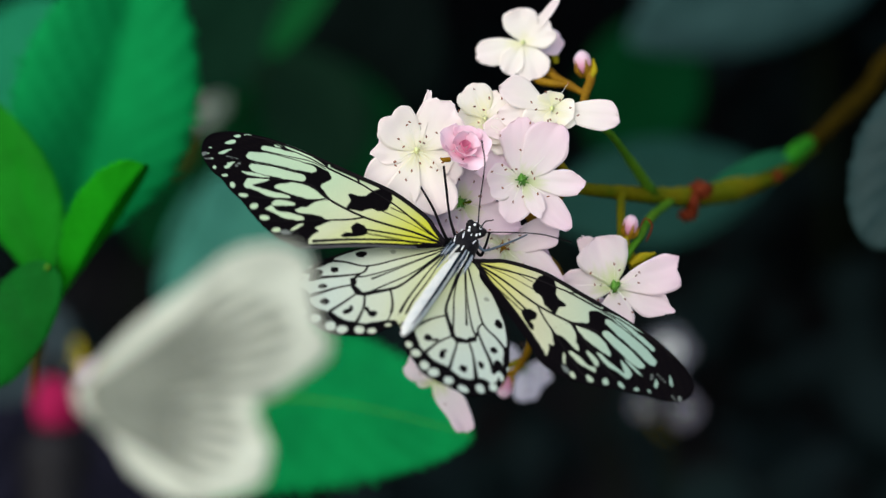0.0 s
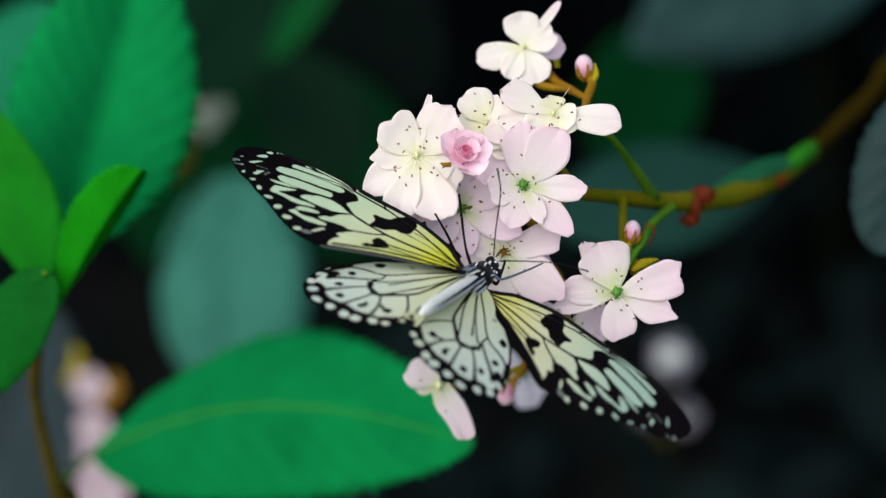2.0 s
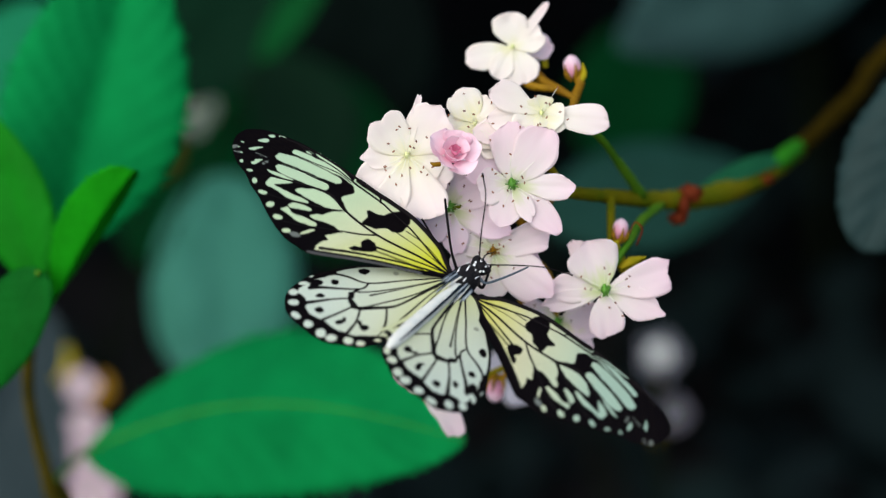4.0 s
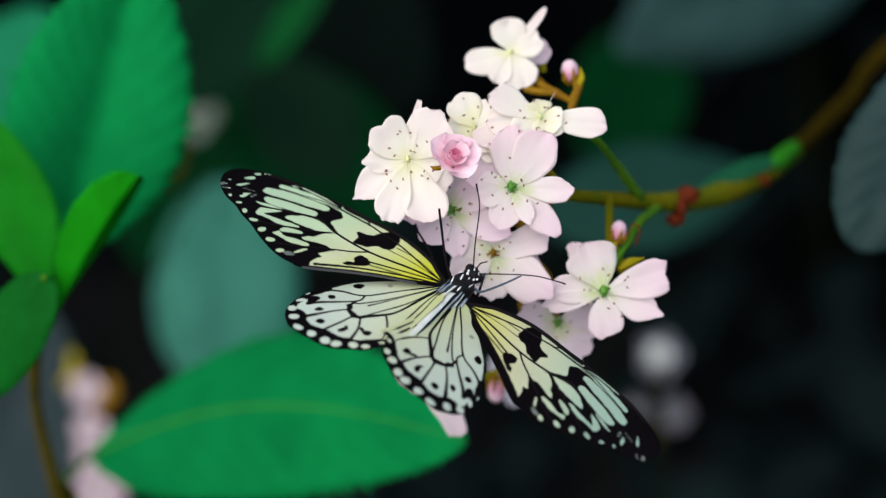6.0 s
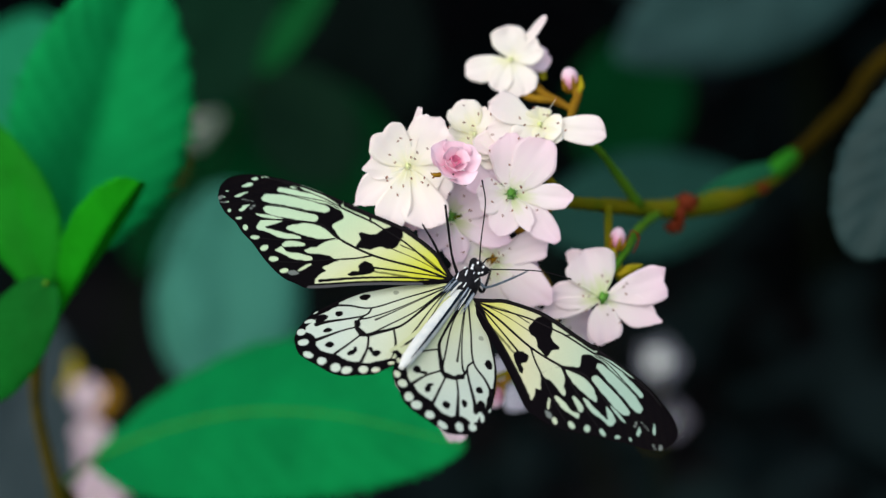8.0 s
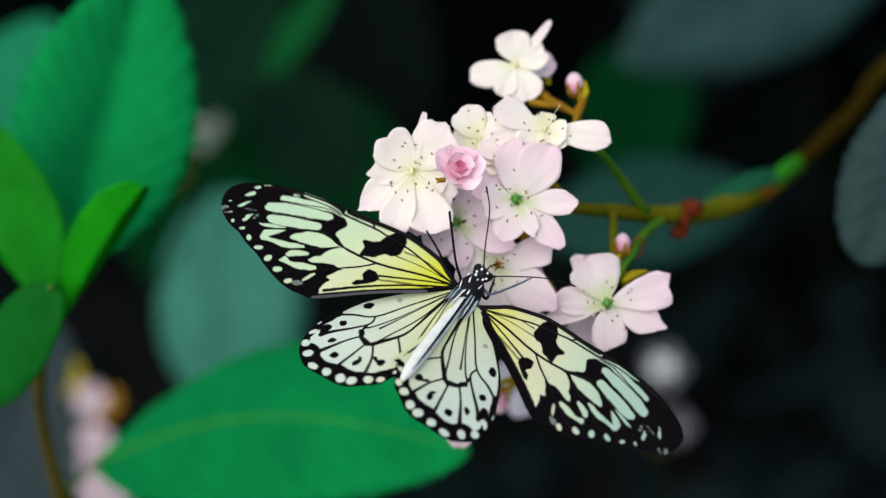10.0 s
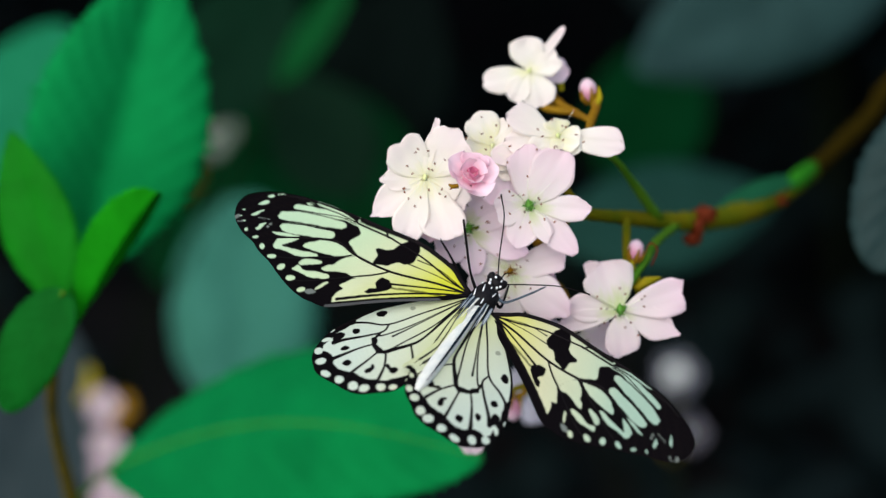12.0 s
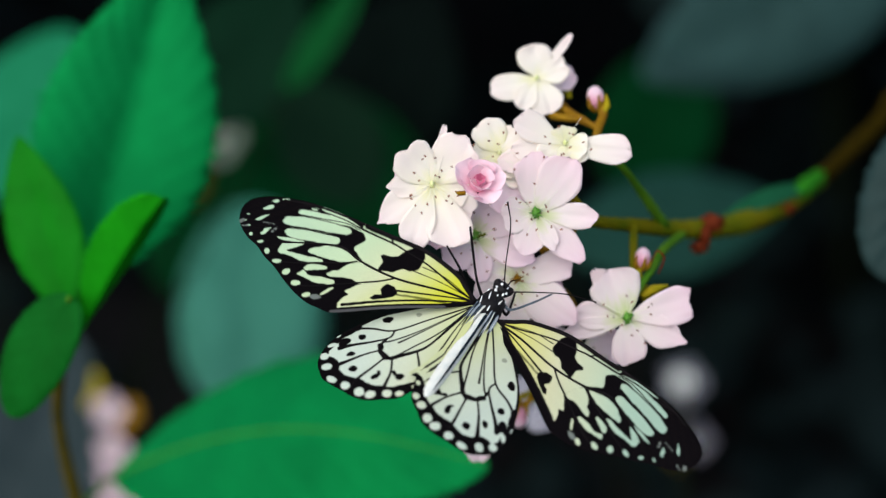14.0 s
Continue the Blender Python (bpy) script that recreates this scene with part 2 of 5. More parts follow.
# ---- leaves ----
def leaf(parent, origin, base, tip, facing, width, mat, fold=0.12, bend=0.08, side=0.0, teeth=0.02, widest=0.45, veins=9, n=104, teeth_n=26, taper=0.75, quilted=0.018, rib=RIB, label="", rib_r=0.45, roll=0.0, lean=0.0):
    """A toothed leaf with a sunken midrib and quilted blade, from base to tip."""
    length = (Vector(tip) - Vector(base)).length
    half, m = width / 2, 16
    power = math.log(0.5) / math.log(widest)

    def point(s, t):
        w = half * math.sin(math.pi * min(1, s ** power)) ** (taper * (1 + lean * (2 * s - 1))) + 0.25
        edge = abs(t)
        saw = (s * teeth_n) % 1.0
        size = 1 + 1.2 * noise.noise(Vector((math.floor(s * teeth_n) * 1.37, width, t)))
        w *= 1 + (teeth * size * (1.6 * saw - 0.4) if edge > 0.99 and 0.06 < s < 0.98 else 0)
        quilt = math.sin(2 * math.pi * (s * veins - 0.55 * edge * veins * half / length * 2)) * edge * (1 - 0.6 * edge)
        x = t * w + side * length * math.sin(math.pi * s)
        z = fold * w * edge - roll * w * edge ** 3 - bend * length * (s - 0.5) ** 2 * 2 + quilted * width * quilt + 0.015 * width * noise.noise(Vector((s * 4, t * 2, width)))
        return (x, s * length, z)

    grid = [[point(i / n, (j / m) * 2 - 1) for j in range(m + 1)] for i in range(n + 1)]
    at = frame_to(base, tip, facing, origin)
    blade = piece("leaf", sheet("leaf", grid, 0.35, mat), parent, at, label)
    line = [Vector(point(i / 10, 0)) + Vector((0, 0, 0.02)) for i in range(11)]
    tube("midrib", line, (rib_r * 1.5, rib_r, rib_r * 0.3), rib, blade, sides=6, n=3)
    return blade


# ---- blossoms ----
# how a petal's sides open from its foot and close towards its tip, and how broad its foot is
POINTED, BLUNT, ROUND, BROAD, SQUARE, CURLED, FINGER = (0.9, 0.8, 0.22), (0.95, 0.42, 0.22), (0.85, 0.52, 0.22), (0.8, 0.42, 0.22), (0.85, 0.28, 0.24), (0.7, 0.30, 0.30), (0.22, 0.30, 0.8)


def petal_mesh(length, width, cup, curl, notch, seed, mat, shape=ROUND, skew=0.0):
    """A thin, waved petal with a smooth uneven rim."""
    n, m = 20, 12
    opening, closing, foot = shape
    top = opening / (opening + closing)
    most = top ** opening * (1 - top) ** closing
    grid = []
    for i in range(n + 1):
        s = 0.5 - 0.5 * math.cos(math.pi * i / n)
        full = s ** opening * (1 - s) ** closing / most
        w = width / 2 * max(full, foot * (1 - s) ** 0.5, 0.004)
        row = []
        for j in range(m + 1):
            t = j / m * 2 - 1
            side = 1 + 0.22 * noise.noise(Vector((s * 2.4, seed * 2.93, 4.0 if t > 0 else 9.0)))
            x = t * w * side
            u = 2 * x / width
            dip = notch * length * math.exp(-(u * 4) ** 2) * s ** 6
            fray = length * s ** 4 * (0.11 * noise.noise(Vector((u * 1.8, seed * 5.71, 0.3))) + 0.05 * noise.noise(Vector((u * 7, seed * 3.37, 1.3))))
            wave = 0.09 * width * noise.noise(Vector((s * 2.0, u * 1.5, seed * 3.1))) * s
            pleat = 0.015 * width * math.sin(u * 11 + seed) * s * (1 - abs(t)) - 0.012 * width * math.exp(-(u * 6) ** 2) * s
            lip = 0.05 * width * max(0, noise.noise(Vector((s * 2, seed * 1.7, t)))) * abs(t) ** 5 * s
            z = cup * width * u * u * s * 1.2 + curl * length * (s * s - 0.25 * s) + wave + pleat - lip
            row.append((x + skew * length * s * s, s * length - dip + fray, z))
        grid.append(row)
    return sheet("petal", grid, 0.05, mat)


def stamen_mesh(length, lean, twist):
    v, f = tube_data([(0, 0, 0), (0, lean * length * 0.4, length * 0.6), (0.2 * twist, lean * length, length)], (0.07, 0.045), 3, 5)
    idx = [0] * len(f)
    v2, f2 = blob_data(0.21, 0.21, 0.19, (0, 0, 0), 7, 5)
    turn = pose(0.2 * twist * MM, lean * length * MM, length * MM, 20 * twist, 0, 50 * twist)
    v2 = [turn @ Vector((p[0], p[1] * 2.0, p[2])) for p in v2]
    k = len(v)
    return mesh_of("stamen", v + v2, f + [tuple(a + k for a in q) for q in f2], (FILAMENT, ANTHER), index=idx + [1] * len(f2))


STAMENS = [stamen_mesh(2.8, 0.9, 1.0), stamen_mesh(3.0, 1.6, -0.8), stamen_mesh(2.2, 0.7, 1.7), stamen_mesh(2.7, 2.1, -1.6), stamen_mesh(3.0, 1.3, 0.3), stamen_mesh(3.2, 1.9, 0.9)]


def blossom(branch, origin, centre, petals, mat, tilt=(0, 0), stamens=14, seed=0, core=1.3, cup=0.07, heart_mat=None, label="pale pink five-petalled blossom", bare=False, upright=False):
    """A blossom: its green heart, petals given as (angle, length, width, lift in degrees, shape, height) and loose stamens."""
    at = Matrix.Translation((Vector(centre) - Vector(origin)) * MM) @ pose(0, 0, 0, tilt[0], tilt[1], 0)
    v, f = blob_data(core * 0.6, core * 0.8, core * 0.75, (0, 0, 0.25), 12, 9, 0.8)
    heart = piece("blossom", mesh_of("blossom", v, f, heart_mat or PISTIL), branch, at, label)
    for k, (ang, length, width, lift, *more) in enumerate(petals):
        shape, level = (more + [ROUND, 0.0][len(more):])[:2]
        curl = 0.03 * math.sin(k * 1.7 + seed) if shape is not CURLED else 0.16
        me = petal_mesh(length * 0.96, width, cup * 0.8 + 0.03 * math.sin(seed + k * 2.1), curl, 0.05 * math.sin(k * 2.3 + seed * 1.3) - 0.015, seed * 7 + k, PETAL_LILAC if level <= -0.5 else mat, shape, skew=0.05 * math.sin(seed * 3 + k * 2.6))
        piece("petal", me, heart, pose(0, 0, (level - 0.2 - 0.12 * (k % 4)) * MM, 0, 0, ang - 90) @ pose(0, 0.3 * MM, 0, lift, 0, 0))
    rnd = random.Random(seed)
    if not bare:
        for k in range(stamens):
            a = 360 * k / stamens + rnd.uniform(-24, 24)
            lean = rnd.uniform(-8, 14) if upright else rnd.uniform(-24, 24)
            piece("stamen", STAMENS[rnd.randrange(6)], heart, pose(0, 0, 0.2 * MM, 0, 0, a) @ pose(0, core * rnd.uniform(0.3, 1.0) * MM, 0, lean, 0, 0))
        for k in range(5 if heart_mat is not CREAM_HEART else 0):
            a = radians(72 * k + 30 + rnd.uniform(-15, 15))
            tube("style", [(0.4 * math.cos(a), 0.4 * math.sin(a), 0.3), (0.9 * math.cos(a), 0.9 * math.sin(a), 0.8), (1.7 * math.cos(a), 1.7 * math.sin(a), 0.9)], (0.3, 0.24, 0.1), heart_mat or PISTIL, heart, sides=5, n=2)
    return heart


# ---- ground and the bushes added behind, dark in their colour ----
def strewn_leaves(c, size, rnd):
    """Small folded leaves about the given places (metres), turned anyhow."""
    count = len(c)
    ang = rnd.uniform(0, 2 * np.pi, count)
    tilt = rnd.uniform(-0.9, 0.9, (count, 2))
    s = rnd.uniform(size[0], size[1], count)
    outline = np.array([(0, 0, 0), (0.28, 0.3, 0.07), (0.30, 0.6, 0.06), (0, 1.0, -0.06), (-0.30, 0.6, 0.06), (-0.28, 0.3, 0.07), (0, 0.5, 0)])
    p = outline[None] * s[:, None, None]
    ca, sa = np.cos(ang)[:, None], np.sin(ang)[:, None]
    x, y, z = p[..., 0] * ca - p[..., 1] * sa, p[..., 0] * sa + p[..., 1] * ca, p[..., 2]
    z = z + x * tilt[:, :1] + y * tilt[:, 1:]
    v = np.stack([x, y, z], -1) + c[:, None]
    tri = np.array([(0, 1, 6), (1, 2, 6), (2, 3, 6), (3, 4, 6), (4, 5, 6), (5, 0, 6)])
    f = (tri[None] + (np.arange(count) * 7)[:, None, None]).reshape(-1, 3)
    return v.reshape(-1, 3).tolist(), f.tolist()


def make_ground():
    n, size = 60, 60.0
    verts, faces = [], []
    for i in range(n + 1):
        for j in range(n + 1):
            u, w = (i / n * 2 - 1), (j / n * 2 - 1)
            x, y = size * u * abs(u) ** 1.5, size * w * abs(w) ** 1.5
            verts.append((x, y, 0.03 * noise.noise(Vector((x * 2, y * 2, 0))) - 0.03))
    for i in range(n):
        for j in range(n):
            a = i * (n + 1) + j
            faces.append((a, a + n + 1, a + n + 2, a + 1))
    tagged(new("ground", mesh_of("ground", verts, faces, SHADED_SOIL)), "bare soil under the bushes, shade put into its colour", "ground", kind="structure")


def shrub(x, y, width, depth, height, count, seed):
    """A shrub added behind, darkened in its colour: a few crooked stems from the soil and an uneven crown of loose
    leaves in clumps.
    """
    ob = new("shrub")
    ob.empty_display_size = 0.1
    ob.matrix_world = Matrix.Translation((x, y, -0.04))
    tagged(ob, "added dense green shrub, shade put into its leaf colour", "shrub", "shrubs behind the blossoms")
    rnd = np.random.default_rng(seed)
    ends = []
    for k in range(5):
        a = 2 * math.pi * k / 5 + rnd.uniform(-0.4, 0.4)
        top = Vector((0.34 * width * math.cos(a), 0.34 * depth * math.sin(a), height * rnd.uniform(0.6, 0.82)))
        line = [Vector((0.05 * math.cos(a), 0.05 * math.sin(a), -0.02)), top * 0.4 + Vector((0, 0, 0.12 * height)), top]
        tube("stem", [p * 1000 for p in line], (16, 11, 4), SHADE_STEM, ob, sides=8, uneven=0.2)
        ends.append(top)
    clumps = []
    while len(clumps) < 26:
        d = rnd.normal(size=3)
        d /= np.linalg.norm(d)
        r = rnd.uniform(0.35, 0.82)
        clumps.append((d[0] * r * width / 2, d[1] * r * depth / 2, height * (0.52 + 0.46 * d[2] * r), rnd.uniform(0.16, 0.30)))
    c = np.array(clumps)[rnd.integers(0, len(clumps), count)]
    d = rnd.normal(size=(count, 3))
    d /= np.linalg.norm(d, axis=1)[:, None]
    p = c[:, :3] + d * (c[:, 3] * rnd.uniform(0.35, 1.0, count) ** 0.5)[:, None] * np.array((width, depth, height)) * 0.55
    p[:, 2] = np.maximum(p[:, 2], 0.03)
    verts, faces = strewn_leaves(p, (0.06, 0.13), rnd)
    piece("crown", mesh_of("crown", verts, faces, SHADED_FAR_LEAF), ob)


make_ground()
scatter = np.random.default_rng(3)
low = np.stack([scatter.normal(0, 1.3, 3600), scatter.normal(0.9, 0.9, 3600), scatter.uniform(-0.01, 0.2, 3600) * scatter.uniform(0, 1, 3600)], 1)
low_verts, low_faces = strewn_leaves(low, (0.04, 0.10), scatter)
tagged(new("undergrowth", mesh_of("undergrowth", low_verts, low_faces, SHADED_FAR_LEAF)), "low green undergrowth and fallen leaves on the soil, shade put into their colour", "undergrowth", kind="stuff")
# Shrubs added to fill the background and keep sky light off it.
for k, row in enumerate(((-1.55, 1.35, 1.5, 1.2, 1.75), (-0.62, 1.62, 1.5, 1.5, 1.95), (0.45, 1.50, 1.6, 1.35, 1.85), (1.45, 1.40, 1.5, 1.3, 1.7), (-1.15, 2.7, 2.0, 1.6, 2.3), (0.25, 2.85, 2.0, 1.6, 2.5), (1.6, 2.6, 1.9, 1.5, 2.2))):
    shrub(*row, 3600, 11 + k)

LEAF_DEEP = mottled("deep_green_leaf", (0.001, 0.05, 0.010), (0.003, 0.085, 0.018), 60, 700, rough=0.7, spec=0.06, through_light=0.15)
# Ash leaf, with the shade it stands in put into the colour.
LEAF_ASH = mottled("shaded_ash_leaf", (0.017, 0.030, 0.033), (0.036, 0.052, 0.056), 40, 500, rough=0.7, spec=0.08, through_light=0.1)
LEAF_MID2 = mottled("fresh_leaf", (0.003, 0.12, 0.003), (0.006, 0.23, 0.008), 60, 700, rough=0.65, spec=0.08, through_light=0.3, bump=0.3)
SOFT_RIB = mottled("soft_rib", (0.020, 0.19, 0.024), (0.045, 0.25, 0.032), 90, 900, rough=0.65, spec=0.08)
# Darker copy of the teal, shade put into the colour.
LEAF_TEALDARK = mottled("shaded_teal_leaf", (0.005, 0.028, 0.020), (0.010, 0.045, 0.035), 40, 500, rough=0.7, spec=0.06, through_light=0.1)
# Deeper shade, again put into the leaf's colour.
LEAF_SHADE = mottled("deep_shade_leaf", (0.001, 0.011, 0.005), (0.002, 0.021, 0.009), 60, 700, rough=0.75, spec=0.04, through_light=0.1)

# Slate leaf's shade likewise sits in its colour.
LEAF_SLATE = mottled("shaded_slate_leaf", (0.0065, 0.021, 0.019), (0.019, 0.043, 0.042), 40, 500, rough=0.6, spec=0.15, through_light=0.1, bump=0.4)
# Near-black and dim greens: shade between the leaves, put into their colour.
LEAF_BLACK_SHADE = mottled("black_shade_leaf", (0.002, 0.0035, 0.003), (0.003, 0.006, 0.005), 40, 500, rough=0.8, spec=0.0)
LEAF_DIM_SHADE = mottled("dim_shade_leaf", (0.002, 0.010, 0.005), (0.006, 0.022, 0.011), 12, 90, rough=0.8, spec=0.02)
LEAF_PALE = mottled("pale_teal_leaf", (0.008, 0.19, 0.080), (0.016, 0.25, 0.110), 60, 700, rough=0.7, spec=0.06, through_light=0.2)

# ---- leafy shoot with the broad toothed leaves ----

def make_left_shoot():
    o = (-120.5, -75.6, -158.1)
    s = thing("leafy_shoot", o, "leafy shoot with broad toothed emerald green leaves", "plant")

    def rel(*pts):
        return [Vector(p) - Vector(o) for p in pts]

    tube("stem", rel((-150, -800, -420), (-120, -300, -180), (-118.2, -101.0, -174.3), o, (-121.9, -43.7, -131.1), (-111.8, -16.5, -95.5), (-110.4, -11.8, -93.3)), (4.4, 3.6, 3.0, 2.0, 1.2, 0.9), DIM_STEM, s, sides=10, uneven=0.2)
    tube("leaf_stalk", rel((-111.3, -19.1, -99.8), (-114.7, -15.4, -112.8), (-116.5, -12.4, -124.7)), (0.9, 0.9), STEM_GREEN, s)
    tube("leaf_stalk", rel((-111.0, -14.0, -94.2), (-108.6, -16.6, -86.0), (-105.1, -16.8, -75.0)), (0.8, 0.7), STEM_GREEN, s)
    tube("leaf_stalk", rel((-110.6, -12.4, -93.6), (-108.6, -10.0, -78.0), (-105.7, -8.4, -62.0)), (0.8, 0.7), STEM_GREEN, s)
    tube("leaf_stalk", rel(o, (-122.8, -75.7, -190.5), (-121.6, -71.5, -227.3)), (1.2, 1.0, 0.9), STEM_GREEN, s)
    leaf(s, o, (-113.9, -6.6, -127.9), (-87.7, 95.9, -130.1), (0.30, -0.1, 1), 52.5, LEAF, fold=0.5, roll=0.3, bend=0.05, side=0.0, teeth=0.075, teeth_n=34, n=204, widest=0.44, veins=12, taper=1.0, quilted=0.045, rib=LEAF, rib_r=0.2, label="broad toothed emerald leaf")
    leaf(s, o, (-111.7, -12.9, -93.3), (-126.1, 36.5, -91.2), (-0.2, 0, 1), 21.6, LEAF_MID2, fold=0.3, roll=0.25, bend=0.03, side=0.0, teeth=0.03, veins=8, teeth_n=24, taper=0.85, rib=LEAF_MID2, rib_r=0.2, label="bright green young leaf")
    leaf(s, o, (-105.1, -16.8, -75.0), (-80.8, 19.0, -60.0), (1.0, 0.25, 1), 14.6, LEAF_YOUNG, fold=-0.7, bend=-0.06, side=-0.01, teeth=0.10, veins=8, widest=0.62, taper=0.55, lean=-0.3, teeth_n=22, quilted=0.012, rib=LEAF_YOUNG, rib_r=0.2, label="narrow bright green young leaf")
    leaf(s, o, (-105.7, -8.4, -62.0), (-125.7, -40.6, -75.0), (-0.15, 0.3, 1), 19.5, LEAF_MID, fold=0.12, roll=0.2, bend=0.1, side=0.02, teeth=0.035, veins=8, taper=0.5, rib=LEAF_MID, rib_r=0.12, label="folded emerald leaf, shade put into its colour")
    leaf(s, o, (-125.0, -70.4, -226.0), (3.2, -56.4, -121.4), (0.0, 0.30, 1), 54.5, LEAF, fold=-0.42, roll=0.0, bend=0.06, side=-0.075, teeth=0.085, teeth_n=34, n=204, veins=11, widest=0.46, taper=0.7, lean=0.05, quilted=0.016, rib=SOFT_RIB, rib_r=0.55, label="broad toothed emerald leaf lying flat")


make_left_shoot()


def lone_leaf(base, tip, facing, width, mat, foot, label, veins=0, **kw):
    o = base
    s = thing("leafy_twig", o, label, "plant")
    w = Vector(foot) - Vector(o)
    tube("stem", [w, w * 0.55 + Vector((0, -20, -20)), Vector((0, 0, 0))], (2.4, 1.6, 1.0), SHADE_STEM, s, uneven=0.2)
    leaf(s, o, base, tip, facing, width, mat, veins=veins, n=48, rib=mat, **kw)
    return s


lone_leaf((-111.9, -72.2, -577), (-113.0, 37.0, -617), (0.1, 0.3, 1), 76, LEAF_TEAL, (-90, -750, -480), "broad teal green leaf deeper in the bush", veins=0, taper=0.42, fold=0.3, roll=0.4)
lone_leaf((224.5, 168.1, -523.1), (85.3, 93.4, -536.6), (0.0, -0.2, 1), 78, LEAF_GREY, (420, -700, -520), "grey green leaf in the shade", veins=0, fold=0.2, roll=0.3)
# Leaves added over dark gaps; the shade is in their colours.
lone_leaf((-138.0, 71.6, -560), (-86.7, 145.7, -560), (0.0, 0.1, 1), 62, LEAF_SHADE, (-350, -640, -640), "green leaf deep in the bush, shade put into its colour", veins=0)
lone_leaf((-72.4, 52.0, -700), (-20.7, 161.9, -700), (0.0, 0.1, 1), 85, LEAF_BLACK_SHADE, (-60, -700, -760), "green leaf deep in the bush, shade put into its colour", veins=0)
lone_leaf((-53.4, 37.1, -640), (-97.9, 101.6, -640), (0.0, 0.1, 1), 58, LEAF_DIM_SHADE, (-120, -700, -740), "green leaf deep in the bush, dimmed by shade in its colour", veins=0)
lone_leaf((46.4, 12.6, -509.6), (154.3, 33.9, -523.1), (0.0, 0.5, 1), 59, LEAF_TEALDARK, (200, -650, -520), "teal leaf behind the branch, shade put into its colour", veins=0, fold=0.25, roll=0.3)
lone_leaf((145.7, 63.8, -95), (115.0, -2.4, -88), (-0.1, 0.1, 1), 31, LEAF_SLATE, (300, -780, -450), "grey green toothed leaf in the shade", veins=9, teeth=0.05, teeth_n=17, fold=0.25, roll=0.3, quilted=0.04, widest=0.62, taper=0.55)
lone_leaf((-217.1, 29.2, -480), (-188.9, 114.2, -495), (0.2, 0, 1), 62, LEAF_PALE, (-260, -780, -520), "pale teal leaf behind the shoot", veins=0)
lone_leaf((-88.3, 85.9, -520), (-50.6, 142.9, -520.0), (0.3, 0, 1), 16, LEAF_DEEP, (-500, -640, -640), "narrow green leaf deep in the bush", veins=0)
lone_leaf((89.9, 47.7, -755.6), (138.7, 137.0, -768.7), (0.2, 0, 1), 74, LEAF_GREEN_SHADE, (150, -700, -800), "green leaf deep in the bush, shade put into its colour", veins=0)
lone_leaf((-50.3, -8.9, -640.0), (-94.1, 105.6, -650.0), (0.1, 0.2, 1), 95, LEAF_GREEN_SHADE, (-60, -700, -760), "green leaf deep in the bush, shade put into its colour", veins=0)
lone_leaf((-169.6, -12.4, -680.0), (-101.5, 90.8, -700.0), (0.1, 0.2, 1), 100, LEAF_GREEN_SHADE, (-240, -700, -540), "green leaf deep in the bush, shade put into its colour", veins=0)

lone_leaf((-149.2, 131.7, -720.0), (-100.7, 7.0, -730.0), (0.1, 0.2, 1), 130, LEAF_SHADE, (-200, -700, -800), "green leaf deep in the bush, shade put into its colour")
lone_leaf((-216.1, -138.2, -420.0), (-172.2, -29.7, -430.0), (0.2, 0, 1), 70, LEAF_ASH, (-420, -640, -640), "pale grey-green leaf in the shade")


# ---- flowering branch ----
# Darker copies of the petal colours, with the shade painted in.
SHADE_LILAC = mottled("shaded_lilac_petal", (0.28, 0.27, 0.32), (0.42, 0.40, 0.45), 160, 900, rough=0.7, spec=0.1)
SHADED_PINK = mottled("shaded_pink_petal", (0.35, 0.25, 0.29), (0.48, 0.37, 0.41), 160, 900, rough=0.7, spec=0.1)
DEEP_SHADE_PETAL = mottled("deep_shade_lilac_petal", (0.06, 0.056, 0.078), (0.11, 0.105, 0.13), 160, 900, rough=0.7, spec=0.1)

O = (58.4, 8.7, -20.0)
branch = thing("flowering_branch", O, "flowering branch with a cluster of pale pink blossoms", "plant")


def rel(*pts):
    return [Vector(p) - Vector(O) for p in pts]


